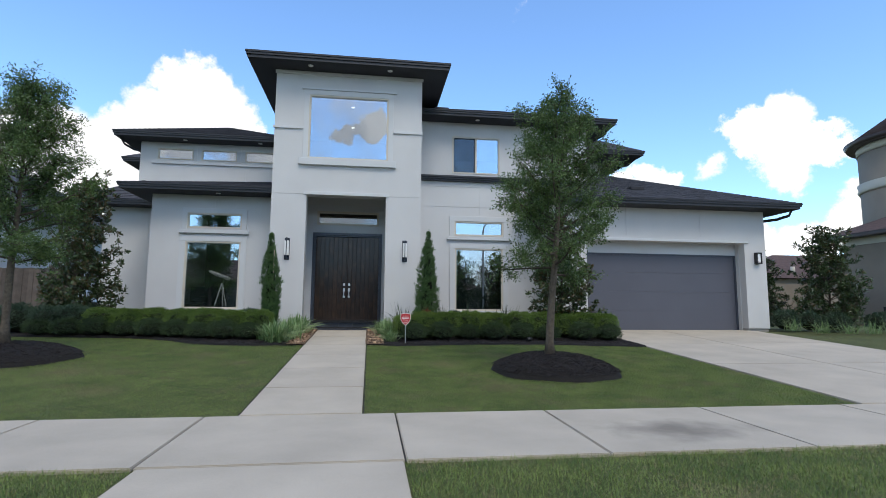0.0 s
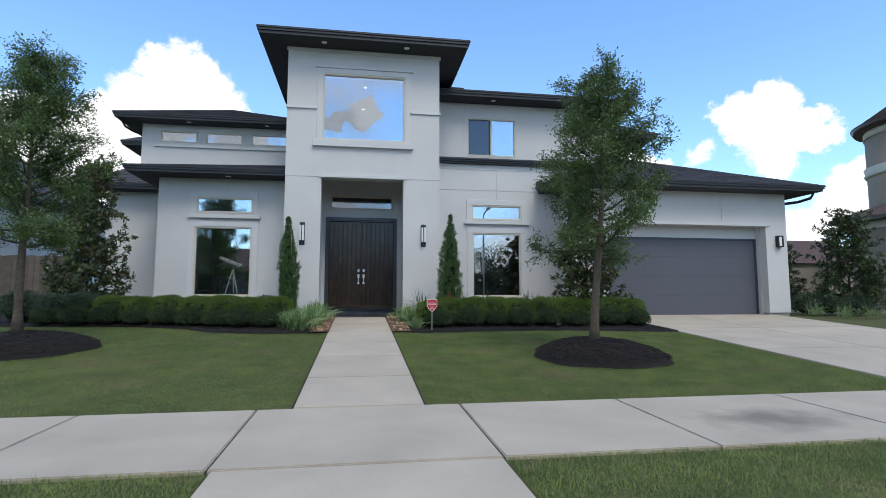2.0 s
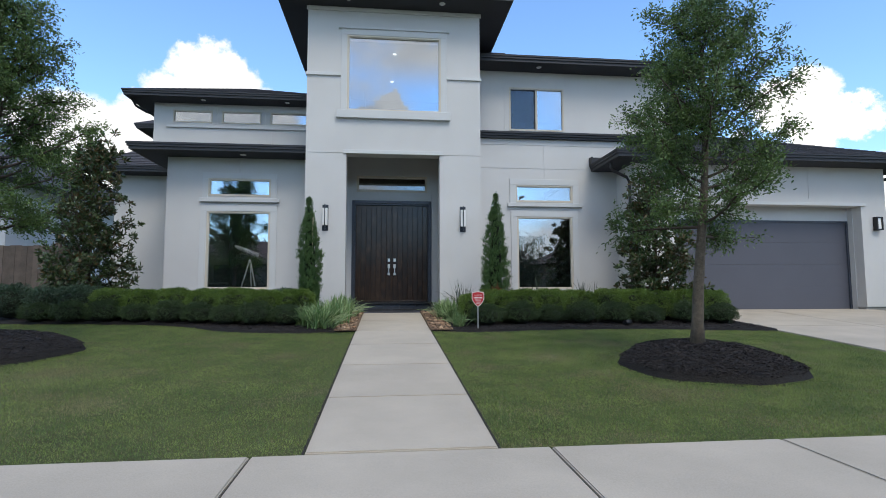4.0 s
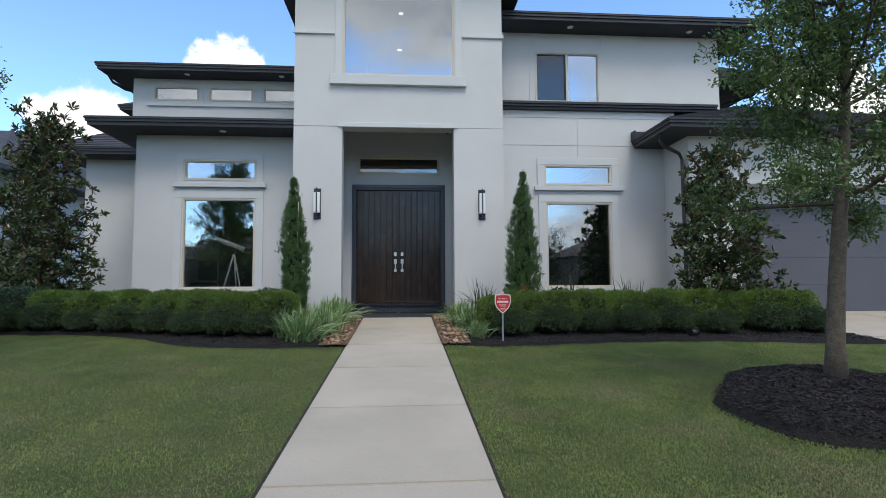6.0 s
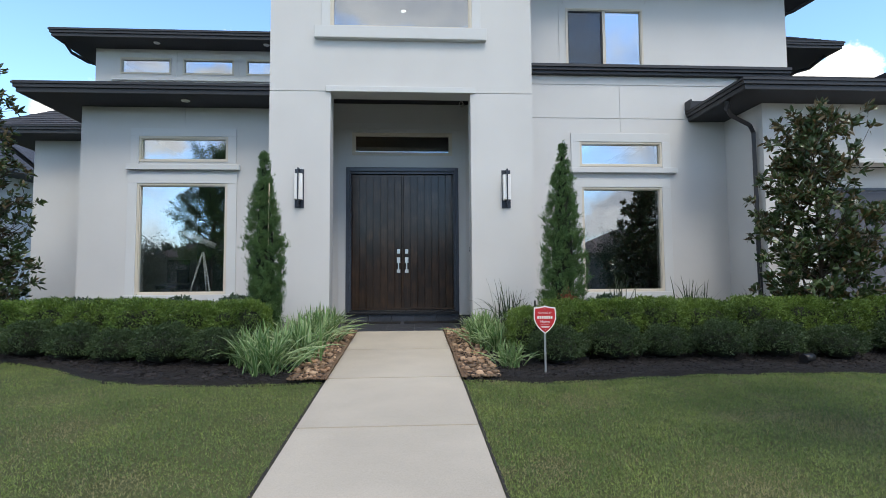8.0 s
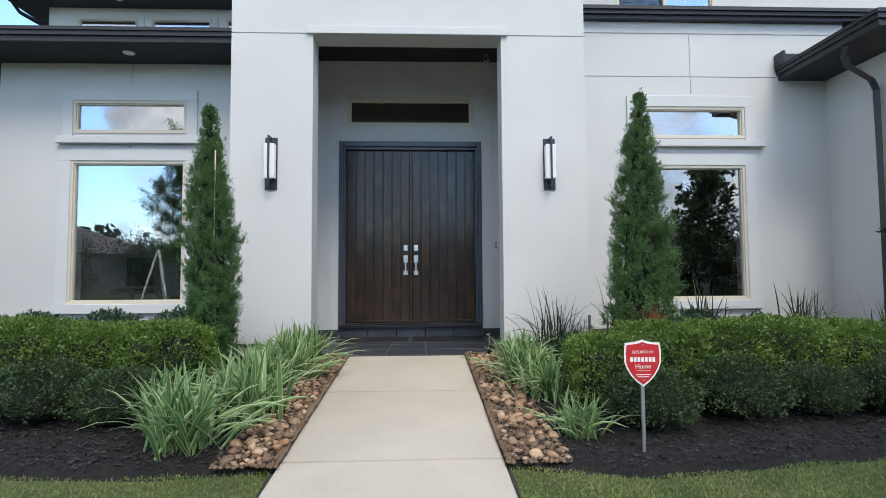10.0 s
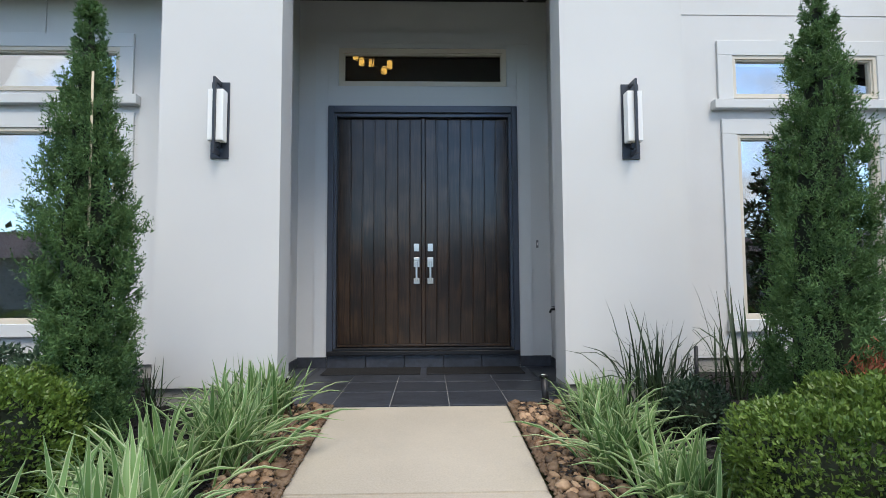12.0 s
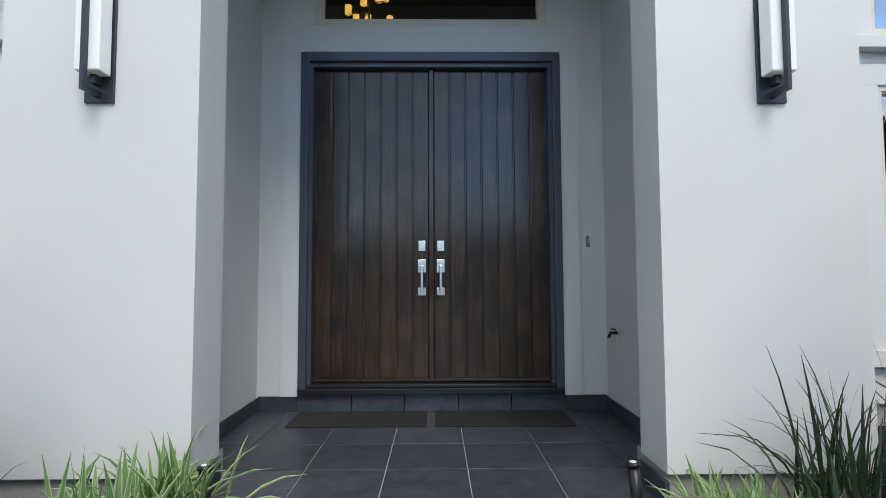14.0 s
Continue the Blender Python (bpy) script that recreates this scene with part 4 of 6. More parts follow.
def mesh_from(name, verts, faces, mats, parent=None, idx=None, label="", smooth=False):
    """faces: an array of equal-sided polygons."""
    me = bpy.data.meshes.new(name)
    n, k = faces.shape
    me.vertices.add(len(verts)); me.vertices.foreach_set("co", np.asarray(verts, np.float32).ravel())
    me.loops.add(n * k); me.loops.foreach_set("vertex_index", faces.astype(np.int32).ravel())
    me.polygons.add(n)
    me.polygons.foreach_set("loop_start", np.arange(0, n * k, k, dtype=np.int32))
    if idx is not None:
        me.polygons.foreach_set("material_index", np.asarray(idx, np.int32))
    if smooth:
        me.polygons.foreach_set("use_smooth", np.ones(n, bool))
    for m in mats if isinstance(mats, (list, tuple)) else (mats,):
        me.materials.append(m)
    me.update(calc_edges=True)
    me.validate()
    ob = new(name, me)
    if parent:
        ob.parent = parent
    if label:
        ob["label"] = label
    return ob


def unit(v):
    return v / np.maximum(np.linalg.norm(v, axis=1, keepdims=True), 1e-9)


def leaves(rng, base, way, length, width, fold=0.25, droop=0.0):
    """Folded leaf blades: base points, directions, lengths and widths (arrays)."""
    n = len(base)
    way = unit(way)
    side = unit(np.cross(way, rng.normal(size=(n, 3))))
    up = np.cross(side, way)
    L, W = np.broadcast_to(length, n)[:, None], np.broadcast_to(width, n)[:, None]
    mid = base + way * L * 0.5
    tip = base + way * L + np.array([0, 0, -1.0]) * L * droop
    a, b = mid + side * W / 2 + up * W * fold, mid - side * W / 2 + up * W * fold
    v = np.stack([base, a, tip, b], 1).reshape(-1, 3)
    f = (np.arange(n)[:, None] * 4 + np.array([0, 1, 2, 3])[None]).reshape(-1, 4)
    f = np.concatenate([f[:, [0, 1, 2]], f[:, [0, 2, 3]]])
    return v, f


def broad_leaves(rng, base, way, length, width):
    """Oval leaves of six corners, folded a little along the rib."""
    n = len(base)
    way = unit(way)
    side = unit(np.cross(way, rng.normal(size=(n, 3))))
    up = np.cross(side, way)
    L, W = length[:, None], width[:, None]
    rib1, rib2 = base + way * L * .33 - up * W * .05, base + way * L * .70
    tip = base + way * L - up * L * .10
    lift = up * W * .16
    v = np.stack([base, rib1 + side * W * .46 + lift, rib2 + side * W * .42 + lift, tip, rib2 - side * W * .42 + lift, rib1 - side * W * .46 + lift], 1).reshape(-1, 3)
    o = np.arange(n)[:, None] * 6
    f = np.concatenate([o + np.array([q]) for q in ((0, 1, 5), (1, 2, 5), (2, 4, 5), (2, 3, 4))])
    return v, f


def crown_mesh(name, rng, tips, ways, per, length, width, spread, mats, parent, brown=0.0, droop=0.0, out=0.7, label=""):
    k = len(tips)
    base = np.repeat(tips, per, 0) + rng.normal(size=(k * per, 3)) * spread
    way = np.repeat(ways, per, 0) * out + rng.normal(size=(k * per, 3)) * 0.75
    v, f = leaves(rng, base, way, length * rng.uniform(0.65, 1.2, k * per), width * rng.uniform(0.7, 1.2, k * per), droop=droop)
    idx = None
    if brown:
        i = (rng.random(k * per) < brown).astype(int)
        idx = np.concatenate([i, i])
    return mesh_from(name, v, f, mats, parent, idx, label)


def young_tree(name, x, y, z0, top, crown_low, profile, seed, label, lean=(0, 0), limbs=46, trunk_r=0.065):
    """A young broadleaf street tree: tapered trunk, rising limbs, twigs and many small leaves."""
    rng = np.random.default_rng(seed)
    tree = thing(name, label, "tree", at=(x, y, z0))
    H = top - z0
    pts = [Vector((lean[0] * t + 0.05 * math.sin(5 * t + seed), lean[1] * t + 0.04 * math.cos(4 * t), H * t * 0.96)) for t in span(0, 1, 14)]
    bm = bmesh.new()
    tube(bm, pts, [trunk_r * (1.35 if i == 0 else 1) * (1 - 0.93 * (i / 14) ** 1.1) + .004 for i in range(15)], 10)
    part("trunk", bm, BARK, tree, "mottled grey-brown bark")
    tips, ways = [], []
    bm = bmesh.new()
    for k in range(limbs):
        t = (k + rng.uniform(0, 1)) / limbs
        z = crown_low + (H - crown_low) * (t ** 0.9) * 0.97
        f_ = z / (H * 0.96) * 14
        i = min(13, int(f_))
        p0 = pts[i].lerp(pts[i + 1], f_ - i)
        a = k * 2.4 + rng.normal() * 0.4
        reach = profile(t) * rng.uniform(0.65, 1.12)
        rise = reach * rng.uniform(0.35, 0.85) * (1 - .35 * t) + 0.1
        if t < 0.12:
            rise *= rng.uniform(-0.2, 0.6)
        d = Vector((math.cos(a), math.sin(a), 0))
        curve = [p0 + d * reach * s + Vector((0, 0, rise * s ** 1.3)) + Vector(rng.normal(size=3)) * 0.04 * s for s in span(0, 1, 5)]
        tube(bm, curve, [0.017 * (1 - .85 * s) * (1.1 - .6 * t) + .0025 for s in span(0, 1, 5)], 5, cap=False)
        nt_ = max(5, int(6 + reach * 11))
        for j in range(nt_):
            s = rng.uniform(0.22, 1.0)
            q = s * 5
            i2 = min(4, int(q))
            b0 = curve[i2].lerp(curve[i2 + 1], q - i2)
            wd = (d * 0.6 + Vector(rng.normal(size=3)) * 0.7 + Vector((0, 0, .35))).normalized()
            ln = rng.uniform(.12, .34)
            mid = b0 + wd * ln * .5 + Vector(rng.normal(size=3)) * .02
            tube(bm, [b0, mid, b0 + wd * ln], [.005, .004, .002], 3, cap=False)
            for u in (0.35, 0.7, 1.0):
                tips.append(b0 + wd * ln * u); ways.append(wd)
    part("branchwork", bm, TWIG, tree, "dark thin branches")
    crown_mesh("crown", rng, np.array(tips), np.array(ways), 23, 0.049, 0.021, 0.048, OAK, tree, droop=.08, label="small dark green leaves in airy sprays")
    return tree


TREE_R = (3.55, -5.72)
TREE_L = (-5.12, -4.35)


def mound_z(x, y, c, r, h):
    a = math.atan2(y - c[1], x - c[0])
    d = math.hypot(x - c[0], y - c[1]) / (r * (1 + .05 * math.sin(3 * a + c[0]) + .03 * math.sin(7 * a)))
    return h * max(0.0, 1 - d * d) ** 0.62 if d < 1 else 0.0


def bed_edge(x):
    """Front edge of the planting beds."""
    if x < 0:
        pts = [(-14, -1.2), (-8, -1.25), (-5.4, -1.5), (-4.4, -1.62), (-3.7, -1.9), (-2.65, -2.62), (-2, -2.78), (-1.29, -2.82), (-0.6, -2.75)]
    else:
        pts = [(0.6, -2.75), (1.35, -2.92), (2.8, -2.74), (4.25, -2.74), (5.9, -3.05), (6.56, -3.15)]
    for (a, b), (c, d) in zip(pts, pts[1:]):
        if a <= x <= c:
            return b + (d - b) * (x - a) / (c - a)
    return pts[0][1] if x < pts[0][0] else pts[-1][1]


def in_bed(x, y):
    return (-0.63 > x > -8.5 and y > bed_edge(x)) or (0.62 < x < 6.55 and y > bed_edge(x))


def ring(x, y, c, r):
    a = math.atan2(y - c[1], x - c[0])
    return math.hypot(x - c[0], y - c[1]) < r * (1 + .05 * math.sin(3 * a + c[0]) + .03 * math.sin(7 * a))


def in_ring(x, y):
    return ring(x, y, TREE_R, .94) or ring(x, y, TREE_L, 1.0)


# mulch beds and tree rings: sheets with an uneven crumb
rngm = np.random.default_rng(3)


def back_edge(x):
    """Where the beds end at the house."""
    if TX0 - .02 < x < TX1 + .02:
        return -0.005
    return 1.18 if x > LX0 else 3.18


def mulch_bed(name, x0, x1, y1, n, label):
    bm = bmesh.new()
    cols_ = []
    for x in span(x0, x1, n):
        e = bed_edge(x)
        col_ = []
        for k in range(25):
            y = e + (back_edge(x) - e) * (k / 24) ** 1.3
            z = ground_z(x, y) + (-.03 if k == 0 else .018) + (.02 * noise.noise(Vector((x * 6, y * 6, 1))) + .012 * noise.noise(Vector((x * 21, y * 21, 4))) if k else 0)
            col_.append(bm.verts.new((x, y, z)))
        cols_.append(col_)
    for a, b in zip(cols_, cols_[1:]):
        for k in range(24):
            bm.faces.new((a[k], b[k], b[k + 1], a[k + 1])).smooth = True
    return structure(part(name, bm, MULCH), label, "mulch bed")


mulch_bed("bed_left", -8.5, -0.635, 3.15, 110, "black mulch bed under the shrubs by the house")
mulch_bed("bed_right", 0.625, 6.545, 1.2, 90, "black mulch bed under the hedge by the house")


def tree_ring(name, c, r, h):
    bm = bmesh.new()
    rings_ = []
    for k in range(19):
        rr = k / 18
        row = []
        for i in range(72):
            a = 2 * math.pi * i / 72
            R = r * (1 + .05 * math.sin(3 * a + c[0]) + .03 * math.sin(7 * a)) * rr
            x, y = c[0] + R * math.cos(a), c[1] + R * math.sin(a)
            z = ground_z(x, y) + h * (1 - rr * rr) ** .62 + (.022 * noise.noise(Vector((x * 7, y * 7, 1))) + .014 * noise.noise(Vector((x * 22, y * 22, 4)))) * (1 if k < 18 else 0) - (.03 if k == 18 else 0)
            row.append(bm.verts.new((x, y, z)))
        rings_.append(row)
    for a, b in zip(rings_, rings_[1:]):
        for i in range(72):
            bm.faces.new((a[i], b[i], b[(i + 1) % 72], a[(i + 1) % 72])).smooth = True
    bmesh.ops.remove_doubles(bm, verts=bm.verts, dist=1e-4)
    return structure(part(name, bm, MULCH), "domed ring of black mulch round a young tree", "mulch bed")


tree_ring("mulch_ring_right", TREE_R, .97, .24)
tree_ring("mulch_ring_left", TREE_L, 1.03, .24)


def ground_top(x, y):
    z = ground_z(x, y)
    if in_bed(x, y):
        return z + .018 + .02 * noise.noise(Vector((x * 6, y * 6, 1))) + .012 * noise.noise(Vector((x * 21, y * 21, 4)))
    for c, r in ((TREE_R, .97), (TREE_L, 1.03)):
        m = mound_z(x, y, c, r, .24)
        if m:
            z += m + .022 * noise.noise(Vector((x * 7, y * 7, 1))) + .014 * noise.noise(Vector((x * 22, y * 22, 4)))
    return z


# loose chips on the mulch, past counting
rng = np.random.default_rng(5)
ps = []
while len(ps) < 64000:
    q = rng.random()
    if q < .3:
        x, y = rng.uniform(.64, 6.5), rng.uniform(-3.1, .9)
    elif q < .6:
        x, y = rng.uniform(-6, -.65), rng.uniform(-2.8, .9)
    elif q < .82:
        x, y = TREE_R[0] + rng.uniform(-1.1, 1.1), TREE_R[1] + rng.uniform(-1.1, 1.1)
    else:
        x, y = TREE_L[0] + rng.uniform(-1.3, 1.3), TREE_L[1] + rng.uniform(-1.3, 1.3)
    if (in_bed(x, y) and y < back_edge(x) - .03) or in_ring(x, y):
        ps.append((x, y, ground_top(x, y) + .014))
ps = np.array(ps)
w_ = rng.normal(size=ps.shape) * np.array([1, 1, .22])
v, f = leaves(rng, ps - unit(w_) * .02, w_, rng.uniform(.018, .055, len(ps)), rng.uniform(.006, .015, len(ps)), fold=.15)
tagged(mesh_from("mulch_chips", v, f, CHIP), "loose black shredded bark chips on the beds", "mulch", kind="stuff")

# ---- trees ----
young_tree("oak_tree", *TREE_R, .36, 4.52, 1.28, lambda t: (1.30 - 0.95 * t) * (0.75 + .25 * min(1, t * 6)), 11, "young oak with an airy green crown on a mulch ring", lean=(.10, 0))
young_tree("oak_tree", *TREE_L, .47, 4.76, 1.28, lambda t: (1.27 - 0.88 * t) * (0.8 + .2 * min(1, t * 6)), 23, "young oak with a dense green crown beside the lawn", lean=(-.05, 0), limbs=56)


def magnolia(name, x, y, top, radius, seed, label, brown=.12, limbs=46, flowers=2, cat="tree"):
    """A young magnolia: rising limbs that end in rosettes of large glossy leaves, with gaps between the limbs."""
    rng = np.random.default_rng(seed)
    z0 = ground_z(x, y)
    ob = thing(name, label, cat, at=(x, y, z0))
    H = top - z0
    bm = bmesh.new()
    tube(bm, [(0, 0, 0), (.03, 0, H * .4), (0, .02, H * .93)], [.045, .03, .006], 8)
    tips, ways, young = [], [], []
    for k in range(limbs):
        t = (k + rng.random()) / limbs
        a = k * 2.4 + rng.normal() * .35
        reach = radius * (1 - .74 * t ** 1.6) * (.80 + .2 * min(1, t * 4)) * rng.uniform(.72, 1.14)
        z1 = .25 + (H - .25) * t
        d = Vector((math.cos(a), math.sin(a), 0))
        root = Vector((0, 0, max(.12, z1 - reach * rng.uniform(.45, .85))))
        end = d * reach + Vector((0, 0, z1))
        mid = root.lerp(end, .55) - Vector((0, 0, reach * .07))
        tube(bm, [root, mid, end], [.016, .010, .004], 5, cap=False)
        for j in range(int(9 + 9 * reach / radius)):
            s_ = rng.uniform(.30, 1.0) if j else 1.0
            b0 = root.lerp(mid, s_ / .55) if s_ < .55 else mid.lerp(end, (s_ - .55) / .45)
            off = Vector(rng.normal(size=3)) * (.10 + .05 * s_) + Vector((0, 0, .07))
            p = b0 + off
            tube(bm, [b0, p], [.005, .003], 3, cap=False)
            w2 = (d * .7 + off * 3 + Vector((0, 0, .75))).normalized()
            tips.append(p); ways.append(w2); young.append(t * .6 + s_ * .5)
    tube(bm, [(0, .02, H * .90), (.01, .02, H)], [.008, .003], 5)
    for j in range(5):
        tips.append(Vector((rng.normal() * .05, rng.normal() * .05, H - .05 - .07 * j))); ways.append(Vector((0, 0, 1))); young.append(1.1)
    part("trunk", bm, TWIG, ob, "dark branching stem")
    tips, ways = np.array(tips), np.array(ways)
    per = 17
    n = len(tips) * per
    base = np.repeat(tips, per, 0) + rng.normal(size=(n, 3)) * .022
    way = np.repeat(ways, per, 0) * .55 + rng.normal(size=(n, 3)) * .72
    v, f = broad_leaves(rng, base, way, rng.uniform(.075, .135, n), rng.uniform(.028, .046, n))
    i = (rng.random(n) < brown * np.repeat(np.array(young), per) * 1.4).astype(int)
    mesh_from("crown", v, f, [MAGNOLIA, MAGNOLIA_BROWN], ob, np.concatenate([i] * 4), "large glossy dark leaves with brown undersides")
    for k in range(flowers):
        i = int(rng.integers(len(tips)))
        p, w2 = tips[i], ways[i]
        v, f = leaves(rng, np.repeat((p + w2 * .06)[None], 9, 0), np.repeat(w2[None], 9, 0) + rng.normal(size=(9, 3)) * .5, .075, .05, fold=.3)
        mesh_from("flower", v, f, PETAL, ob, label="cream white blossom")
    return ob


PETAL = mat("white_petal", (.78, .76, .68), .5, vary=.04, bump=0)
magnolia("magnolia_tree", 5.40, -1.17, 3.34, .84, 7, "young magnolia with bronze new leaves by the garage", brown=.28, limbs=40, flowers=2)
magnolia("magnolia_tree", -6.5, .5, 4.24, 1.0, 8, "dense dark magnolia by the side fence", brown=.26, limbs=56, flowers=2)
magnolia("magnolia_tree", 14.6, .6, 3.55, 1.15, 9, "dark flowering magnolia beside the driveway", brown=.10, limbs=52, flowers=5)
magnolia("magnolia_tree", 13.75, 2.6, 3.0, .95, 10, "dark leafy magnolia in the shade beside the garage", brown=.05, limbs=48, flowers=0)


def juniper(name, x, y, top, shape, seed, label, lean=0.0):
    """A slim juniper of upswept feathery plumes. shape: (height share, radius) from the foot to the tip."""
    rng = np.random.default_rng(seed)
    z0 = ground_z(x, y) + .02
    ob = thing(name, label, "shrub", at=(x, y, z0))
    H = top - z0

    def prof(t):
        return np.interp(t, [a for a, b in shape], [b for a, b in shape])
    bm = bmesh.new()
    tube(bm, [(0, 0, 0), (lean * .5, 0, H * .5), (lean, 0, H * .97)], [.03, .02, .004], 7)
    part("stem", bm, TWIG, ob)
    # solid core in a shade colour, seen between the plumes
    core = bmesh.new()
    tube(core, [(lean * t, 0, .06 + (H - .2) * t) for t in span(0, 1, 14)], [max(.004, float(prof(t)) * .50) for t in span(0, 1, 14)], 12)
    part("shade_core", core, SHADE_CORE, ob, "solid core coloured dark as the shade between leaves")
    # plumes: each a fan of shoots that carry fine scale leaves
    n, shoots, per = 1150, 9, 10
    t = np.clip(1 - rng.random(n) ** .66, 0, .97)
    a = rng.uniform(0, 2 * np.pi, n)
    lump = 1 + .16 * np.sin(3 * a + 9 * t + seed) + .12 * np.sin(7 * a - 23 * t)
    r_ = prof(t) * lump * rng.uniform(.58, .92, n)
    foot = np.stack([lean * t + r_ * np.cos(a), r_ * np.sin(a), .05 + (H - .12) * t], 1)
    rise = np.stack([np.cos(a) * .42, np.sin(a) * .42, np.full(n, .9)], 1) + rng.normal(size=(n, 3)) * .16
    P, W = np.repeat(foot, shoots, 0), unit(np.repeat(unit(rise), shoots, 0) + rng.normal(size=(n * shoots, 3)) * .27)
    P = P + rng.normal(size=P.shape) * .016
    L = np.repeat(rng.uniform(.045, .10, n) * np.clip(prof(t) / .14, .35, 1), shoots) * rng.uniform(.5, 1.1, n * shoots)
    u = np.tile(np.linspace(0, 1, per), n * shoots)
    B, D = np.repeat(P, per, 0), np.repeat(W, per, 0)
    base = B + D * (u * np.repeat(L, per))[:, None]
    way = D * .8 + rng.normal(size=base.shape) * .6
    k = 1.15 - .5 * u
    v, f = leaves(rng, base, way, rng.uniform(.015, .032, len(base)) * k, rng.uniform(.005, .009, len(base)) * k)
    mesh_from("crown", v, f, JUNIPER, ob, label="fine feathery green sprays")
    return ob


juniper("juniper", -1.57, -1.22, 2.94, ((0, .12), (.15, .17), (.33, .205), (.5, .215), (.65, .165), (.8, .10), (.92, .05), (1, .012)), 4, "slim upright juniper beside the entry pillar", lean=-.06)
juniper("juniper", 2.00, -1.25, 3.08, ((0, .26), (.2, .29), (.4, .26), (.55, .22), (.72, .15), (.87, .08), (1, .012)), 6, "slim upright juniper beside the dining window", lean=.05)
rng = np.random.default_rng(77)
v, f = leaves(rng, np.array([1.98, -1.56, .98]) + rng.normal(size=(420, 3)) * np.array([.045, .02, .07]), rng.normal(size=(420, 3)) * .5 + np.array([0, -.3, .9]), .04, .007)
tagged(mesh_from("dead_sprig", v, f, mat("rust_needles", (.23, .065, .03), .8, vary=.3)), "rust-brown dead juniper sprigs above the hedge", "foliage", kind="stuff")
stake = part("plant_stake", tube(bmesh.new(), [(-1.56, -1.26, .5), (-1.53, -1.335, 2.44)], .0055, 8), mat("bamboo", (.55, .47, .33), .6, vary=.15))
tagged(stake, "pale bamboo stake tied to the juniper", "stake")

# ---- clipped shrubs ----


def shrub(name, rx, ry, h, n, leaf, mats, seed, label, boxy=0.0, group="", pits=.38, lumps=.10):
    """A clipped shrub: a solid heart coloured as inner shade, and a shell of small leaves with pits that show it. boxy
    squares it into a hedge unit.
    """
    rng = np.random.default_rng(seed)
    ob = thing(name, label, "shrub", group)
    d = unit(rng.normal(size=(int(n * 1.5), 3)))
    d[:, 2] = np.where(d[:, 2] < -.55, -d[:, 2], d[:, 2])
    pit = np.array([noise.noise(Vector(q) * 5.5 + Vector((seed, 0, 0))) for q in d])
    swell = np.array([noise.noise(Vector(q) * 2.3 + Vector((0, seed, 3))) for q in d])
    keep = (rng.random(len(d)) < np.clip(1.0 + (pit - .05) * 3.2, 1 - 2 * pits, 1))
    d, swell, pit = d[keep][:n], swell[keep][:n], pit[keep][:n]
    n = len(d)
    sq = d / np.maximum((np.abs(d) ** 5).sum(1, keepdims=True) ** .2, 1e-6) * boxy + d * (1 - boxy)
    tuft = np.array([noise.noise(Vector(q) * 11 + Vector((5, 0, seed))) for q in d])
    r_ = 1 + lumps * 1.4 * swell + lumps * 1.3 * pit + lumps * 1.1 * tuft
    depth = 1 - rng.random(n) ** 2.2 * .30 + np.abs(rng.normal(size=n)) * .03
    p = sq * (r_ * depth)[:, None] * np.array([rx, ry, h * .5]) + np.array([0, 0, h * .5])
    p[:, 2] = np.maximum(p[:, 2], .03)
    way = d * .7 + np.array([0, 0, .45]) + rng.normal(size=(n, 3)) * .65
    v, f = leaves(rng, p, way, leaf * rng.uniform(.6, 1.3, n), leaf * .55 * rng.uniform(.7, 1.2, n))
    mesh_from("foliage", v, f, mats, ob)
    # dark solid standing for the shadow deep in the foliage
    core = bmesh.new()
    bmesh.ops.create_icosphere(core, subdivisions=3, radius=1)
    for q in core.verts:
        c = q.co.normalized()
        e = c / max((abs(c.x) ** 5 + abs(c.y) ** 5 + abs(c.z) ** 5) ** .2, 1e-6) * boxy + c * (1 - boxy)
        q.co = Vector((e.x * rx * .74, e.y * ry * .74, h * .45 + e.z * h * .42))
    part("shade_core", core, SHADE_CORE, ob, "solid core coloured dark as the shade between leaves")
    return ob


def place(ob, x, y, turn=0.0, s=1.0, dz=0.01):
    ob.location = (x, y, ground_z(x, y) + dz)
    ob.rotation_euler = (0, 0, turn)
    ob.scale = (s, s, s)


# boxwood hedge units behind, low round shrubs in front
box_units = [shrub("boxwood", .345, .29, .565, 12000, .026, BOXWOOD, 1 + k, "clipped bright green boxwood in a hedge under the windows", .72, "boxwood hedge units") for k in range(4)]
units = [(1.53, -1.87, .0, .89), (1.93, -1.72, .1, 1.0), (2.46, -1.64, .0, .98), (2.99, -1.62, -.1, 1.0), (3.53, -1.63, .05, .97),
         (4.17, -1.66, .0, 1.0), (4.72, -1.64, .1, .99), (5.17, -1.66, 0, .95), (5.76, -1.70, -.05, 1.0), (6.20, -1.74, .1, .97),
         (-1.80, -1.50, .1, 1.0), (-2.34, -1.44, -.1, .98), (-2.90, -1.40, .0, 1.03), (-3.44, -1.30, .1, .99), (-4.08, -1.18, -.1, 1.0), (-4.65, -1.14, .0, .97), (-5.22, -1.08, .1, .99)]
for k, (x, y, turn, s) in enumerate(units):
    place(box_units[k] if k < 4 else copy_thing(box_units[k * 3 % 4], Matrix()), x, y, turn + (math.pi if k % 2 else 0), s)
haw = shrub("hawthorn_shrub", .40, .34, .60, 6500, .034, SILVERY, 5, "grey-green hawthorn shrub below the magnolia", .35, "hawthorn shrubs", lumps=.16)
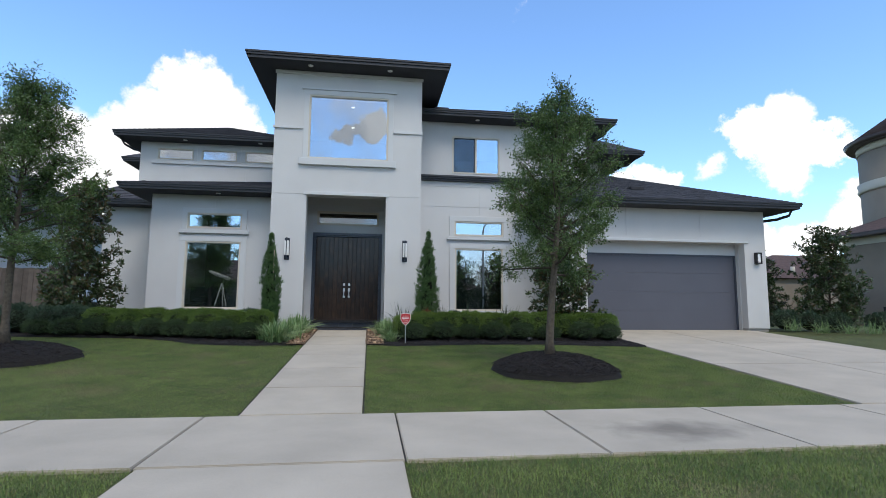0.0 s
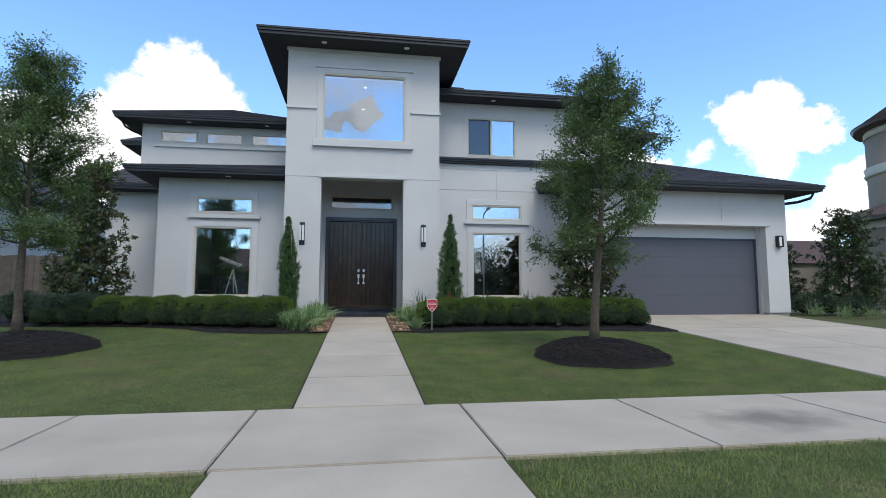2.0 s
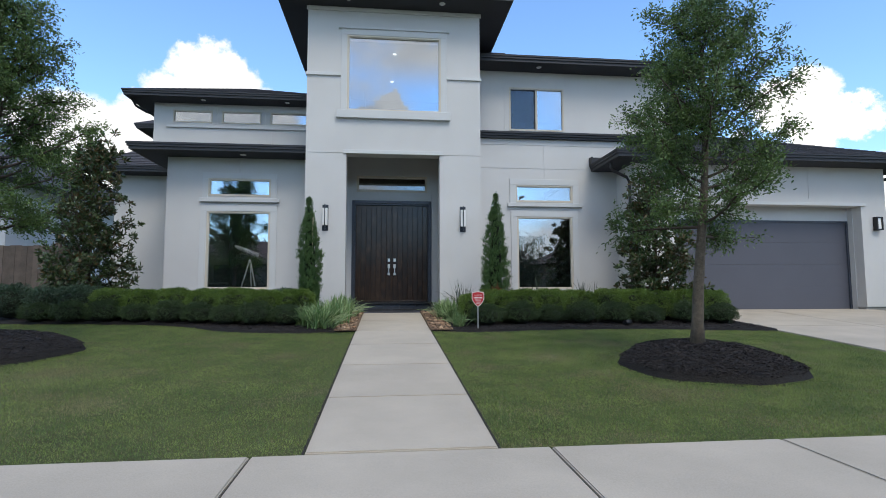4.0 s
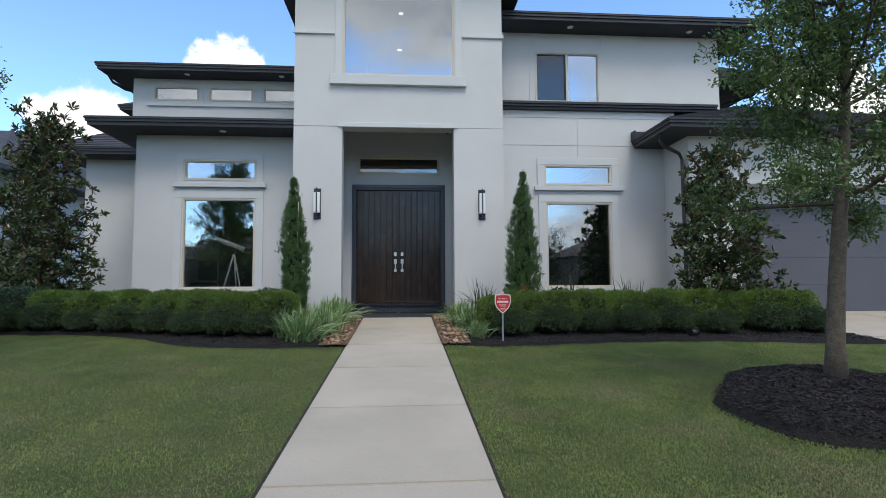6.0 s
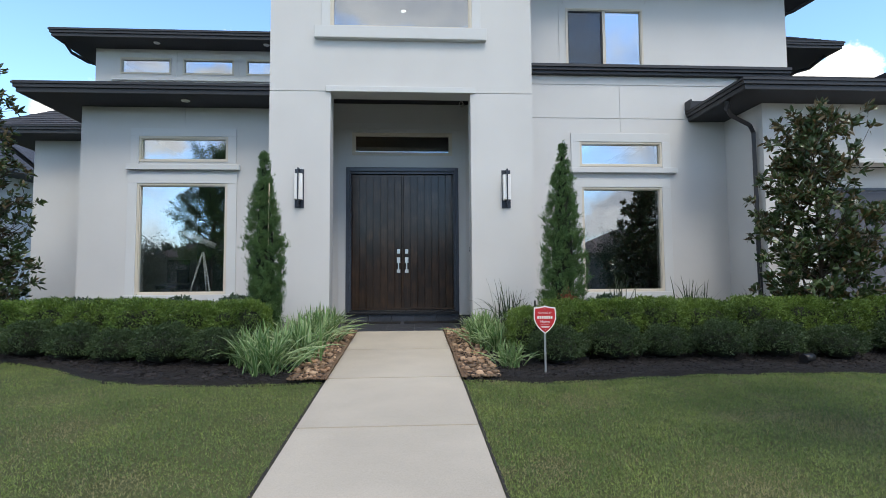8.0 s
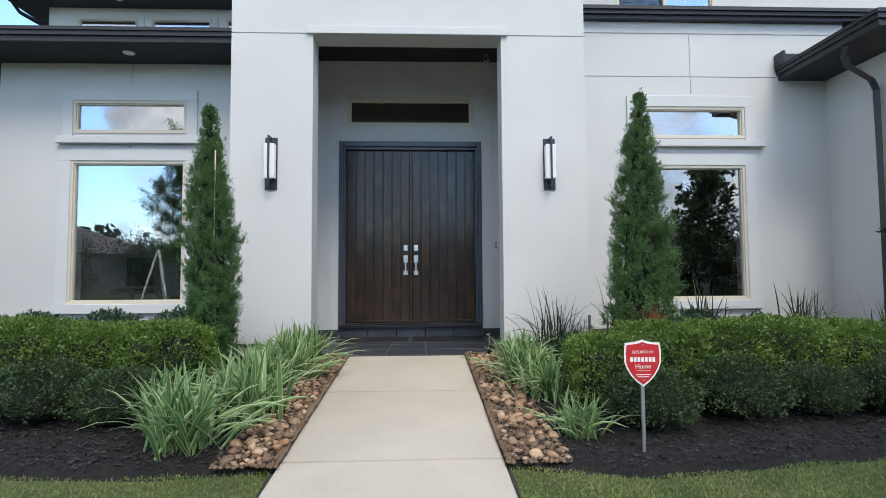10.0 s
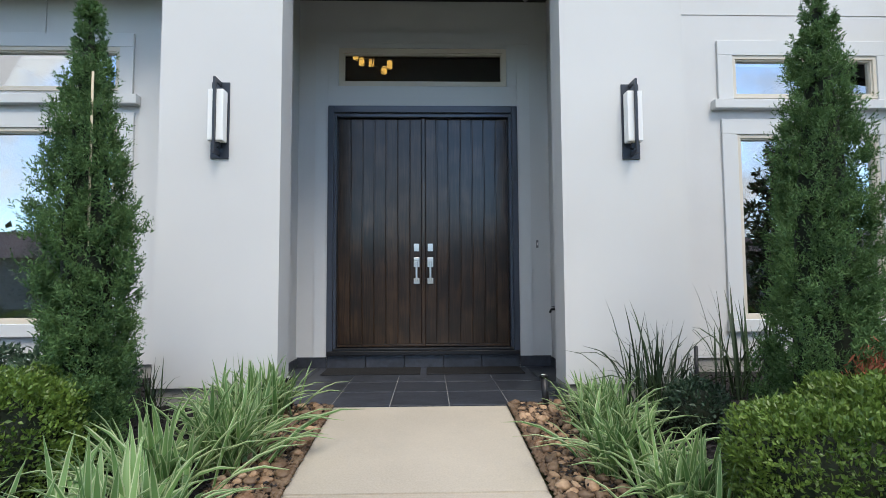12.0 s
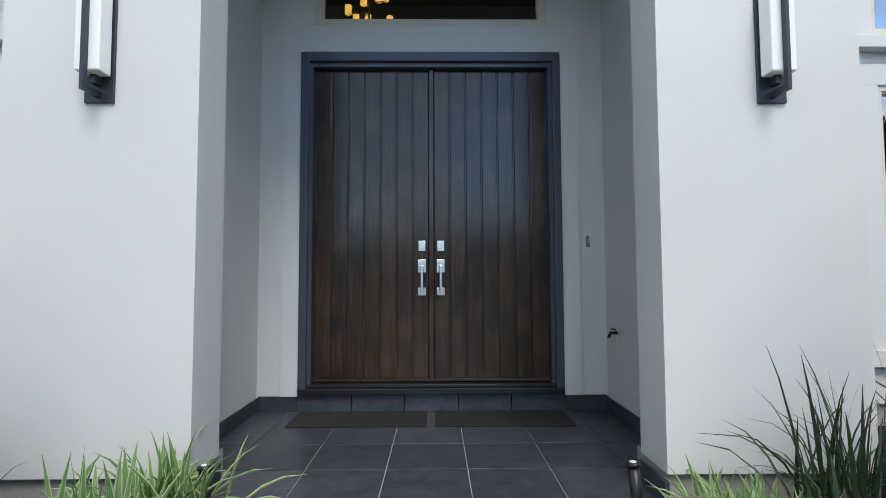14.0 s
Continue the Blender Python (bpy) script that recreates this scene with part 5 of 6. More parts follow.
for k, (x, y, s) in enumerate([(-5.85, -.95, 1.0), (-6.45, -.85, .96), (-7.1, -.8, 1.02)]):
    place(haw if k == 0 else copy_thing(haw, Matrix()), x, y, k * 2.0, s)
low = [shrub("round_shrub", .275, .26, .355, 7500, .021, YAUPON, 20 + k, "low clipped dark green round shrub on black mulch", .15, "front row of shrubs", lumps=.17) for k in range(4)]
spots = [(1.64, -2.28), (2.28, -2.12), (2.87, -2.10), (3.45, -2.16), (4.09, -2.14), (4.68, -2.26), (5.50, -2.22), (6.12, -2.24),
         (-1.85, -2.06), (-2.40, -1.99), (-2.92, -1.90), (-3.45, -1.72), (-4.0, -1.56), (-4.6, -1.44), (-5.2, -1.34), (-5.8, -1.36), (-6.4, -1.28)]
for k, (x, y) in enumerate(spots):
    place(low[k] if k < 4 else copy_thing(low[k * 3 % 4], Matrix()), x, y, k * 1.9, 1.0 + .09 * math.sin(k * 2.3))
broad_ = [shrub("shrub", .34, .30, .52, 1500, .05, SILVERY, 40 + k, "loose broad-leaved green shrub under the window", 0, "shrubs under the windows") for k in range(2)]
for k, (x, y, s) in enumerate([(-2.2, -.35, 1), (-3.0, -.2, .95), (-3.8, -.1, .9), (2.75, -.75, 1.0), (3.4, -.7, .9), (-4.5, .1, .9), (1.62, -.7, .62)]):
    place(broad_[k] if k < 2 else copy_thing(broad_[k % 2], Matrix()), x, y, k * 1.3, s)


def strap_clump(name, n, length, width, seed, label, mats, cat="plant", spread=.10, upright=.35, group="", cream=True):
    """A clump of arching strap leaves, each with a pale rim on both sides where cream is set."""
    rng = np.random.default_rng(seed)
    ob = thing(name, label, cat, group)
    for k in range(n):
        V, F, I = [], [], []
        a = rng.uniform(0, 2 * math.pi)
        lean = rng.uniform(.12, .88) ** .8
        L = length * rng.uniform(.6, 1.1)
        W = width * rng.uniform(.75, 1.15)
        b0 = np.array([rng.normal() * spread, rng.normal() * spread, 0])
        d = np.array([math.cos(a), math.sin(a), 0]); sd = np.array([-math.sin(a), math.cos(a), 0])
        tw = rng.normal() * .5
        segs = 5
        for s in range(segs + 1):
            u = s / segs
            out = L * lean * (u * (1 - upright) + .55 * u * u * lean)
            up = L * (u * math.sqrt(max(.05, 1 - (lean * .8) ** 2)) - .42 * lean * u * u * u)
            p = b0 + d * out + np.array([0, 0, max(up, .005)])
            w_ = W * (1 - u ** 2.4) * (.7 + .6 * min(u * 2, 1)) * .5 + .0008
            sdv = sd * math.cos(tw) + np.array([0, 0, 1]) * math.sin(tw) * .6
            cup = np.array([0, 0, w_ * .35])
            V += [p - sdv * w_ + cup, p - sdv * w_ * .74, p + sdv * w_ * .74, p + sdv * w_ + cup]
            if s:
                o = s * 4
                for q in range(3):
                    F.append((o - 4 + q, o - 3 + q, o + 1 + q, o + q)); I.append(1 if (cream and q != 1) else 0)
        mesh_from("leaf", np.array(V), np.array(F), mats, ob, I)
    return ob


flax = [strap_clump("flax_lily", 115, .60, .033, 60 + k, "cream-edged green flax lily clump beside the walk", [FLAX, FLAX_EDGE], group="flax lilies along the walk") for k in range(3)]
for k, (x, y, s) in enumerate([(-1.22, -2.50, .95), (-1.02, -2.02, .95), (-1.12, -1.50, .92), (-.98, -1.02, .9), (-1.06, -.58, .85), (-1.0, -.22, .75), (-1.5, -2.15, .8),
                               (1.10, -1.62, .72), (1.02, -1.18, .78), (1.08, -.72, .75), (1.13, -.40, .62), (1.14, -2.40, .55)]):
    place(flax[k] if k < 3 else copy_thing(flax[k % 3], Matrix()), x, y, k * 2.1, s)
iris = [strap_clump("iris_clump", 40, .95, .016, 80 + k, "dark upright strap-leaved clump near the wall", [IRIS, IRIS], upright=.75, spread=.07, group="strap-leaved clumps", cream=False) for k in range(2)]
for k, (x, y, s) in enumerate([(1.45, -.5, .95), (1.62, -.28, .8), (2.36, .08, 1.05), (2.52, -.05, .9), (3.25, 0.0, 1.0), (4.2, -.1, .95), (4.55, .15, .85), (5.0, -.3, .8), (1.85, -.1, .5), (-1.75, -.3, .5), (6.35, -1.9, .45), (6.2, -2.35, .4)]):
    place(iris[k] if k < 2 else copy_thing(iris[k % 2], Matrix()), x, y, k * 2.7, s)
pale = strap_clump("grass_clump", 46, .5, .014, 95, "pale striped ornamental grass clump by the drive", [FLAX, FLAX_EDGE], group="clumps by the drive")
for k, (x, y) in enumerate([(13.0, -.75), (13.7, -.9), (14.4, -.95), (15.1, -.9), (12.6, -.2)]):
    place(pale if k == 0 else copy_thing(pale, Matrix()), x, y, k * 1.7, 1.0)
for k, (x, y, s) in enumerate([(12.8, .3, 1.1), (13.4, .1, 1.0), (14.0, -.2, 1.0), (15.4, -.2, 1.0), (16.2, .1, 1.1)]):
    place(copy_thing(broad_[k % 2], Matrix()), x, y, k * 1.1, s)

# ---- river stones along the walk ----
STONE = mat("river_stone", (.23, .105, .045), .65, vary=.35, scale=7, fine=60, bump=.4, each=.6, tint=(.43, .30, .19))
border = thing("stone_border", "brown and cream river stones edging the walk", "stones", kind="structure")
shapes = []
for k in range(6):
    bm = bmesh.new()
    bmesh.ops.create_icosphere(bm, subdivisions=2, radius=1)
    for q in bm.verts:
        n_ = 1 + .50 * noise.noise(q.co * 1.1 + Vector((k * 7, 0, 0)))
        q.co = Vector((q.co.x * n_, q.co.y * .75 * n_, q.co.z * .55 * n_))
    for f in bm.faces:
        f.smooth = True
    me = bpy.data.meshes.new("stone"); bm.to_mesh(me); bm.free(); me.materials.append(STONE)
    shapes.append(me)
rng = np.random.default_rng(12)
spots_ = []
for k in range(380):
    s = -1 if k % 2 else 1
    for _ in range(30):
        u = rng.random() ** .9
        x = s * (.650 + u * .29 * (1 if s < 0 else 1.1))
        y = rng.uniform(-2.78, -.04)
        size = rng.uniform(.018, .046)
        if all((x - a) ** 2 + (y - b) ** 2 > ((size + c) * .78) ** 2 for a, b, c in spots_):
            break
    spots_.append((x, y, size))
    st = new("stone", shapes[k % 6])
    st.parent = border
    st.location = (x, y, ground_z(x, y) + .02 + size * .38)
    st.rotation_euler = (rng.normal() * .25, rng.normal() * .25, rng.uniform(0, 6.28))
    st.scale = (size, size, size)
# the finer pebbles between them
n = 6400
xs = rng.choice([-1, 1], n) * (.620 + rng.random(n) ** 1.5 * .355); ys = rng.uniform(-2.8, -.03, n)
zz_ = np.array([ground_z(a, b) for a, b in zip(xs, ys)]) + .022
oct_ = np.array([(1, 0, 0), (0, 1, 0), (-1, 0, 0), (0, -1, 0), (0, 0, .7), (0, 0, -.7)])
sz = rng.uniform(.007, .023, n)
V = (np.stack([xs, ys, zz_], 1)[:, None] + oct_[None] * sz[:, None, None]).reshape(-1, 3)
fo = np.array([(0, 1, 4), (1, 2, 4), (2, 3, 4), (3, 0, 4), (1, 0, 5), (2, 1, 5), (3, 2, 5), (0, 3, 5)])
F = (np.arange(n)[:, None, None] * 6 + fo[None]).reshape(-1, 3)
tagged(mesh_from("pebbles", V, F, STONE, smooth=True), "small brown pebbles between the river stones", "pebbles", kind="stuff")

# ---- lawn ----


# worn, half-dry spots in the turf
DRY = [(.98, -4.68, .13), (1.9, -5.05, .28), (-1.4, -4.8, .25), (-2.2, -3.85, .22), (3.1, -4.2, .3), (-3.6, -5.5, .4), (-2.6, -6.8, .3), (2.4, -6.9, .3)]


def lawn_patch(name, x0, x1, y0, y1, density, keep, seed, label, blade=.021):
    rng = np.random.default_rng(seed)
    n = int((x1 - x0) * (y1 - y0) * density)
    x, y = rng.uniform(x0, x1, n), rng.uniform(y0, y1, n)
    ok = np.array([keep(a, b) for a, b in zip(x, y)])
    x, y = x[ok], y[ok]
    n = len(x)
    z = np.array([ground_z(a, b) for a, b in zip(x, y)]) - .016
    base = np.stack([x, y, z], 1)
    a = rng.uniform(0, 2 * np.pi, n)
    lean = rng.uniform(.2, 2.2, n)
    way = unit(np.stack([np.cos(a) * lean, np.sin(a) * lean, np.ones(n) * .8], 1))
    worn = np.array([noise.noise(Vector((p * 1.6, q * 2.4, 7))) + .6 * noise.noise(Vector((p * 6, q * 6, 2))) for p, q in zip(x, y)])
    L = blade * rng.uniform(.6, 1.25, n) * (1 - .25 * np.clip(worn, -.5, 1))
    dry = .08 + .85 * np.clip(worn - .08, 0, 1) + .75 * sum(np.exp(-((x - px) ** 2 + (y - py) ** 2) / r_ ** 2) for px, py, r_ in DRY)
    side = np.stack([-np.sin(a), np.cos(a), np.zeros(n)], 1) * (rng.uniform(.0014, .0027, n))[:, None]
    tip = base + way * L[:, None]
    V = np.stack([base - side, base + side, tip], 1).reshape(-1, 3)
    F = np.arange(n * 3).reshape(-1, 3)
    idx = (rng.random(n) < dry).astype(int)
    return tagged(mesh_from(name, V, F, [GRASS, DEADGRASS], None, idx), label, "grass", kind="stuff")


def in_lawn(x, y):
    if -.640 < x < .630 or x > 6.52:
        return False
    e = bed_edge(x) + .02 * math.sin(x * 9)
    return y < e and not in_ring(x, y)


lawn_patch("grass_front_left", -11.5, -.64, -8.09, -1.2, 9500, in_lawn, 31, "short green front lawn with a few dry blades")
lawn_patch("grass_front_right", .63, 6.54, -8.09, -2.7, 14000, in_lawn, 32, "short green front lawn with a few dry blades")
lawn_patch("grass_verge", -9.5, 7.0, -13.4, -9.76, 8000, lambda x, y: (x < -.93 or x > .96) and x < 6.28, 33, "green grass verge between pavement and street", blade=.042)
lawn_patch("grass_side_right", 11.6, 22, -6, -1.2, 500, lambda x, y: True, 34, "green side lawn beyond the driveway")

# ---- fixtures on the house ----


def wall_lamp(x, y, z0, z1, label, s=1.0):
    """A box lantern: back plate, opal glass tube and a fin in front."""
    ob = thing("wall_lamp", label, "wall lamp", "porch wall lamps", at=(x, y, z0))
    h = z1 - z0
    part("back_plate", boxes((-.065 * s, .065 * s, -.014, -.001, 0, h), bevel=.002), LAMPMETAL, ob, "slate metal back plate")
    part("shade", boxes((-.055 * s, .055 * s, -.105, -.02, h * .20, h * .86), bevel=.006), WHITE_GLASS, ob, "white opal glass box")
    part("fin", boxes((-.008, .008, -.135, -.106, 0.02, h * 1.0), (-.008, .008, -.1055, -.0145, .02, .05), (-.008, .008, -.1055, -.0145, h - .03, h), bevel=.001), LAMPMETAL, ob, "slate metal fin")
    part("lamp_stem", boxes((-.012, .012, -.06, -.015, h * .13, h * .199)), LAMPMETAL, ob)
    return ob


wall_lamp(-1.455, 0.0, 2.335, 2.90, "black and opal glass wall lamp on the entry pillar")
wall_lamp(1.555, 0.0, 2.335, 2.90, "black and opal glass wall lamp on the entry pillar")
ob = thing("wall_lamp", "small black box lamp beside the garage door", "wall lamp", at=(11.965, GY, 2.50))
part("back_plate", boxes((-.085, .085, -.02, -.001, 0, .33), bevel=.002), BLACK, ob)
part("shade", boxes((-.05, .05, -.10, -.021, .035, .295), bevel=.004), WHITE_GLASS, ob, "white opal glass")
part("cage", boxes((-.085, -.055, -.12, -.021, 0, .33), (.055, .085, -.12, -.021, 0, .33), (-.054, .054, -.12, -.021, .30, .33), (-.054, .054, -.12, -.021, 0, .03)), BLACK, ob, "black metal cage")


def downlight(x, y, z):
    ob = thing("soffit_light", "small white recessed light in the dark soffit", "downlight", "soffit lights", at=(x, y, z))
    bm = bmesh.new(); tube(bm, [(0, 0, -.012), (0, 0, -.001)], [.062, .07], 20); part("trim_ring", bm, LAMPWHITE, ob)
    bm = bmesh.new(); tube(bm, [(0, 0, -.016), (0, 0, -.0125)], [.038, .042], 16); part("lens", bm, WHITE_GLASS, ob)
    return ob


for p in ((-.99, -.38, 7.39), (1.07, -.38, 7.39), (-3.43, .80, 4.17), (-5.5, 4.15, 6.63), (-3.1, 4.15, 6.63), (3.87, 1.70, 6.96), (6.7, 1.75, 6.96)):
    downlight(*p)


def downspout(name, pts, label, r=.042):
    ob = thing(name, label, "downspout", at=(0, 0, 0))
    bm = bmesh.new()
    tube(bm, pts, r, 4)
    for f in bm.faces:
        f.smooth = False
    part("pipe", bm, FASCIA, ob)
    return ob


downspout("downspout", [(5.10, .15, 4.05), (5.10, .17, 3.93), (5.2, .25, 3.86), (5.58, .36, 3.74), (5.655, .38, 3.62), (5.66, .38, 2.0), (5.66, .38, .6)], "dark bronze downspout at the garage corner")
downspout("downspout", [(12.9, -.1, 4.05), (12.9, .0, 3.93), (12.75, .3, 3.86), (12.34, .6, 3.82), (12.31, .65, 3.7), (12.31, .65, .62)], "dark bronze downspout at the garage side")
downspout("downspout", [(8.15, 1.7, 6.94), (8.12, 2.0, 6.80), (7.9, 2.3, 6.70), (7.62, 2.5, 6.64), (7.60, 2.5, 5.3)], "dark bronze downspout below the bedroom eave")
downspout("downspout", [(10.8, 5.0, 7.0), (10.7, 5.4, 6.85), (9.9, 6.1, 6.75), (9.85, 6.15, 5.6)], "dark bronze downspout below the rear eave")
downspout("downspout", [(-7.5, 4.2, 6.62), (-7.48, 4.4, 6.48), (-7.3, 4.7, 6.40), (-7.06, 4.9, 6.36), (-7.05, 4.9, 5.0)], "dark bronze downspout below the upper eave")
downspout("downspout", [(-7.8, 2.9, 4.13), (-7.78, 3.1, 4.0), (-7.45, 3.5, 3.6), (-7.40, 3.6, 3.5), (-7.40, 3.6, .6)], "dark bronze downspout at the wing corner")
part_ = part("roof_flashing", boxes((5.0, 5.03, 1.05, 1.24, 4.225, 4.40), (5.03, 5.4, 1.2, 1.24, 4.26, 4.42)), FASCIA); tagged(part_, "dark metal kick-out flashing at the eave end", "flashing")
vent = part("roof_vent", boxes((-.22, .22, -.16, .16, 0, .12), bevel=.02), SHINGLE); vent.location = (8.6, .95, 4.72); tagged(vent, "low grey roof vent on the garage slope", "roof vent")
vent = part("roof_vent", boxes((-.22, .22, -.2, .2, 0, .14), bevel=.02), SHINGLE); vent.location = (2.75, 1.9, 7.18); tagged(vent, "low grey roof vent behind the tower eave", "roof vent")

# porch camera, bell, hose tap, path lights
ob = thing("security_camera", "small grey security camera under the porch ceiling", "camera", at=(1.05, 1.42, 4.46))
GREYP = mat("grey_plastic", (.42, .43, .44), .45, vary=.05, bump=0)
part("bracket", boxes((-.02, .02, -.02, .02, -.06, -.001)), GREYP, ob)
bm = bmesh.new(); tube(bm, [(.02, .05, -.075), (-.02, -.09, -.10)], .035, 14); part("camera_body", bm, GREYP, ob)
bm = bmesh.new(); tube(bm, [(-.0203, -.0905, -.10), (-.022, -.096, -.101)], .026, 14); part("lens", bm, BLACK, ob)
ob = thing("doorbell", "narrow grey doorbell button beside the door", "doorbell", at=(1.195, DY, 1.83))
part("plate", boxes((-.012, .012, -.012, -.001, -.035, .045), bevel=.002), mat("bell_grey", (.18, .18, .18), .4, bump=0), ob)
part("button", boxes((-.006, .006, -.016, -.0125, -.01, .02), bevel=.001), NICKEL, ob)
ob = thing("hose_tap", "grey metal hose tap on the porch wall", "tap", at=(PWX1, 1.42, 1.15))
part("wall_plate", boxes((-.012, -.001, -.035, .035, -.06, .05), bevel=.002), NICKEL, ob)
bm = bmesh.new(); tube(bm, [(-.012, 0, .015), (-.06, 0, .015), (-.075, 0, -.02)], .012, 10); part("spout", bm, BLACK, ob)
part("handle", boxes((-.05, -.03, -.035, .035, .035, .045), bevel=.003), BLACK, ob)
for x, y in ((.87, -.12), (-.90, -.12)):
    ob = thing("path_light", "black metal path light leaning beside the porch", "path light", "path lights", at=(x, y, ground_z(x, y)))
    bm = bmesh.new(); tube(bm, [(0, 0, -.02), (-.015, .02, .22)], .024, 14); part("post", bm, BLACK, ob)
    bm = bmesh.new(); tube(bm, [(-.015, .02, .2205), (-.016, .0215, .236)], [.031, .028], 16); part("cap", bm, BLACK, ob)
    bm = bmesh.new(); tube(bm, [(-.016, .0217, .2365), (-.0162, .022, .240)], .015, 12); part("lens", bm, LAMPWHITE, ob)
ob = thing("garden_spotlight", "small black garden spotlight on the mulch", "spotlight", at=(4.15, -2.5, ground_z(4, -2.5) + .02))
bm = bmesh.new(); tube(bm, [(-.06, -.02, .05), (.06, .02, .06)], .045, 14); part("lamp_head", bm, BLACK, ob)
part("spike", tube(bmesh.new(), [(0, 0, -.03), (0, 0, .03)], .012, 8), BLACK, ob)
post = part("conduit_post", tube(bmesh.new(), [(1.93, -.12, .5), (1.93, -.12, .98)], .014, 8), BLACK); tagged(post, "thin black post beside the pillar", "post")

# ---- security sign ----
RED = mat("sign_red", (.52, .025, .03), .4, vary=.05, bump=0)
SIGNWHITE = mat("sign_white", (.80, .80, .76), .45, vary=.03, bump=0)
ALU = mat("aluminium_stake", (.42, .43, .44), .4, metal=.7, vary=.1)
SX, SY = 1.425, -2.67
ob = thing("yard_sign", "red and white shield-shaped security sign on a metal stake", "sign", at=(SX, SY, ground_z(SX, SY)))
part("stake", boxes((-.009, .009, .004, .016, -.05, .58)), ALU, ob, "grey metal stake")


def shield(w, h, y, z):
    half = [(0, 0), (.16, .10), (.30, .22), (.42, .38), (.48, .52), (.485, .70), (.47, .86), (.46, .93), (.25, .945), (.09, .97), (0, 1.0)]
    pts = half + [(-a, b) for a, b in half[-2:0:-1]]
    return [(a * w, y, z + b * h) for a, b in pts]


def plate(w, h, y0, y1, z):
    bm = bmesh.new()
    f = poly(bm, shield(w, h, y0, z))
    r = bmesh.ops.extrude_face_region(bm, geom=[f])
    for q in r["geom"]:
        if isinstance(q, bmesh.types.BMVert):
            q.co.y = y1
    bmesh.ops.recalc_face_normals(bm, faces=bm.faces)
    return bm


SW, SH, SZ = .222, .268, .380
part("sign_board", plate(SW, SH, -.002, .003, SZ), SIGNWHITE, ob, "white shield board")
part("sign_face", plate(SW * .90, SH * .90, -.0052, -.0024, SZ + SH * .05), RED, ob, "red shield face")


def lettering(text, size, z, parent, name="lettering"):
    cu = bpy.data.curves.new(name, "FONT")
    cu.body, cu.size, cu.align_x, cu.extrude = text, size, "CENTER", .0004
    cu.materials.append(SIGNWHITE)
    t = new(name, cu)
    t.rotation_euler = (radians(90), 0, 0)
    t.location = (0, -.0058, z)
    t.parent = parent
    return t


lettering("SECURED BY", .0225, SZ + .190, ob)
lettering("Home", .037, SZ + .104, ob)
for k in range(7):
    bars = bmesh.new()
    box(bars, -.075 + k * .0217, -.075 + k * .0217 + .016, -.0062, -.0054, SZ + .142, SZ + .168)
    part("print_bar", bars, SIGNWHITE, ob)
for a, b, c in ((.042, .090, .092), (.042, .067, .072), (.034, .055, .060)):
    part("print_bar", boxes((-a, a, -.0062, -.0054, SZ + b, SZ + c)), SIGNWHITE, ob)
for z in (.236, .038):
    bm = bmesh.new(); tube(bm, [(0, -.0054, SZ + z), (0, -.009, SZ + z)], .005, 10); part("screw", bm, ALU, ob)

# ---- seen through the glass ----
TELE = mat("telescope_white", (.86, .88, .88), .35, vary=.03, bump=0)
ob = thing("telescope", "white telescope on a silver tripod behind the window", "telescope", at=(-3.42, 1.62, .70))
bm = bmesh.new(); tube(bm, [(-.34, -.05, 1.42), (-.2, -.03, 1.36), (.20, .03, 1.20)], [.032, .05, .05], 14); part("tube", bm, TELE, ob)
bm = bmesh.new(); tube(bm, [(.20, .03, 1.20), (.34, .05, 1.14)], [.03, .018], 12); part("eyepiece", bm, BLACK, ob)
part("mount", boxes((-.04, .04, -.04, .04, 1.10, 1.24), bevel=.008), BLACK, ob)
for a in (90, 210, 330):
    bm = bmesh.new(); tube(bm, [(0, 0, 1.12), (.30 * math.cos(radians(a)), .30 * math.sin(radians(a)), 0)], .015, 8); part("tripod_leg", bm, TELE, ob)
SHELFW = mat("dark_shelf", (.05, .04, .035), .5, vary=.2)
ob = thing("wall_shelf", "dark floating shelves on the study wall", "shelf", at=(-3.6, 5.3, 2.2))
for z in (0, .45):
    part("board", boxes((-.7, .5, -.25, -.002, z, z + .04)), SHELFW, ob)
ob = thing("desk_chair", "dark desk chair in the study", "chair", at=(-4.6, 3.2, .70))
part("seat", boxes((-.24, .24, -.24, .24, .45, .53), bevel=.03), BLACK, ob)
part("backrest", boxes((-.22, .22, .2, .25, .58, 1.05), bevel=.02), BLACK, ob)
bm = bmesh.new(); tube(bm, [(0, 0, .08), (0, 0, .449)], .03, 10); part("column", bm, BLACK, ob)
part("foot", boxes((-.28, .28, -.03, .03, .0, .06), (-.03, .03, -.28, -.031, 0, .06), (-.03, .03, .031, .28, 0, .06)), BLACK, ob)
AMBER = glow_mat("amber_lamp_shade", (1.0, .60, .15), 0.9)
BRASS = mat("dark_brass", (.25, .17, .07), .35, metal=1, vary=.1, bump=0)
ob = thing("chandelier", "lit amber glass chandelier in the entry hall", "chandelier", at=(-.80, 4.15, 4.72))
bm = bmesh.new(); tube(bm, [(0, 0, .1), (0, 0, 2.375)], .012, 8); part("rod", bm, BRASS, ob)
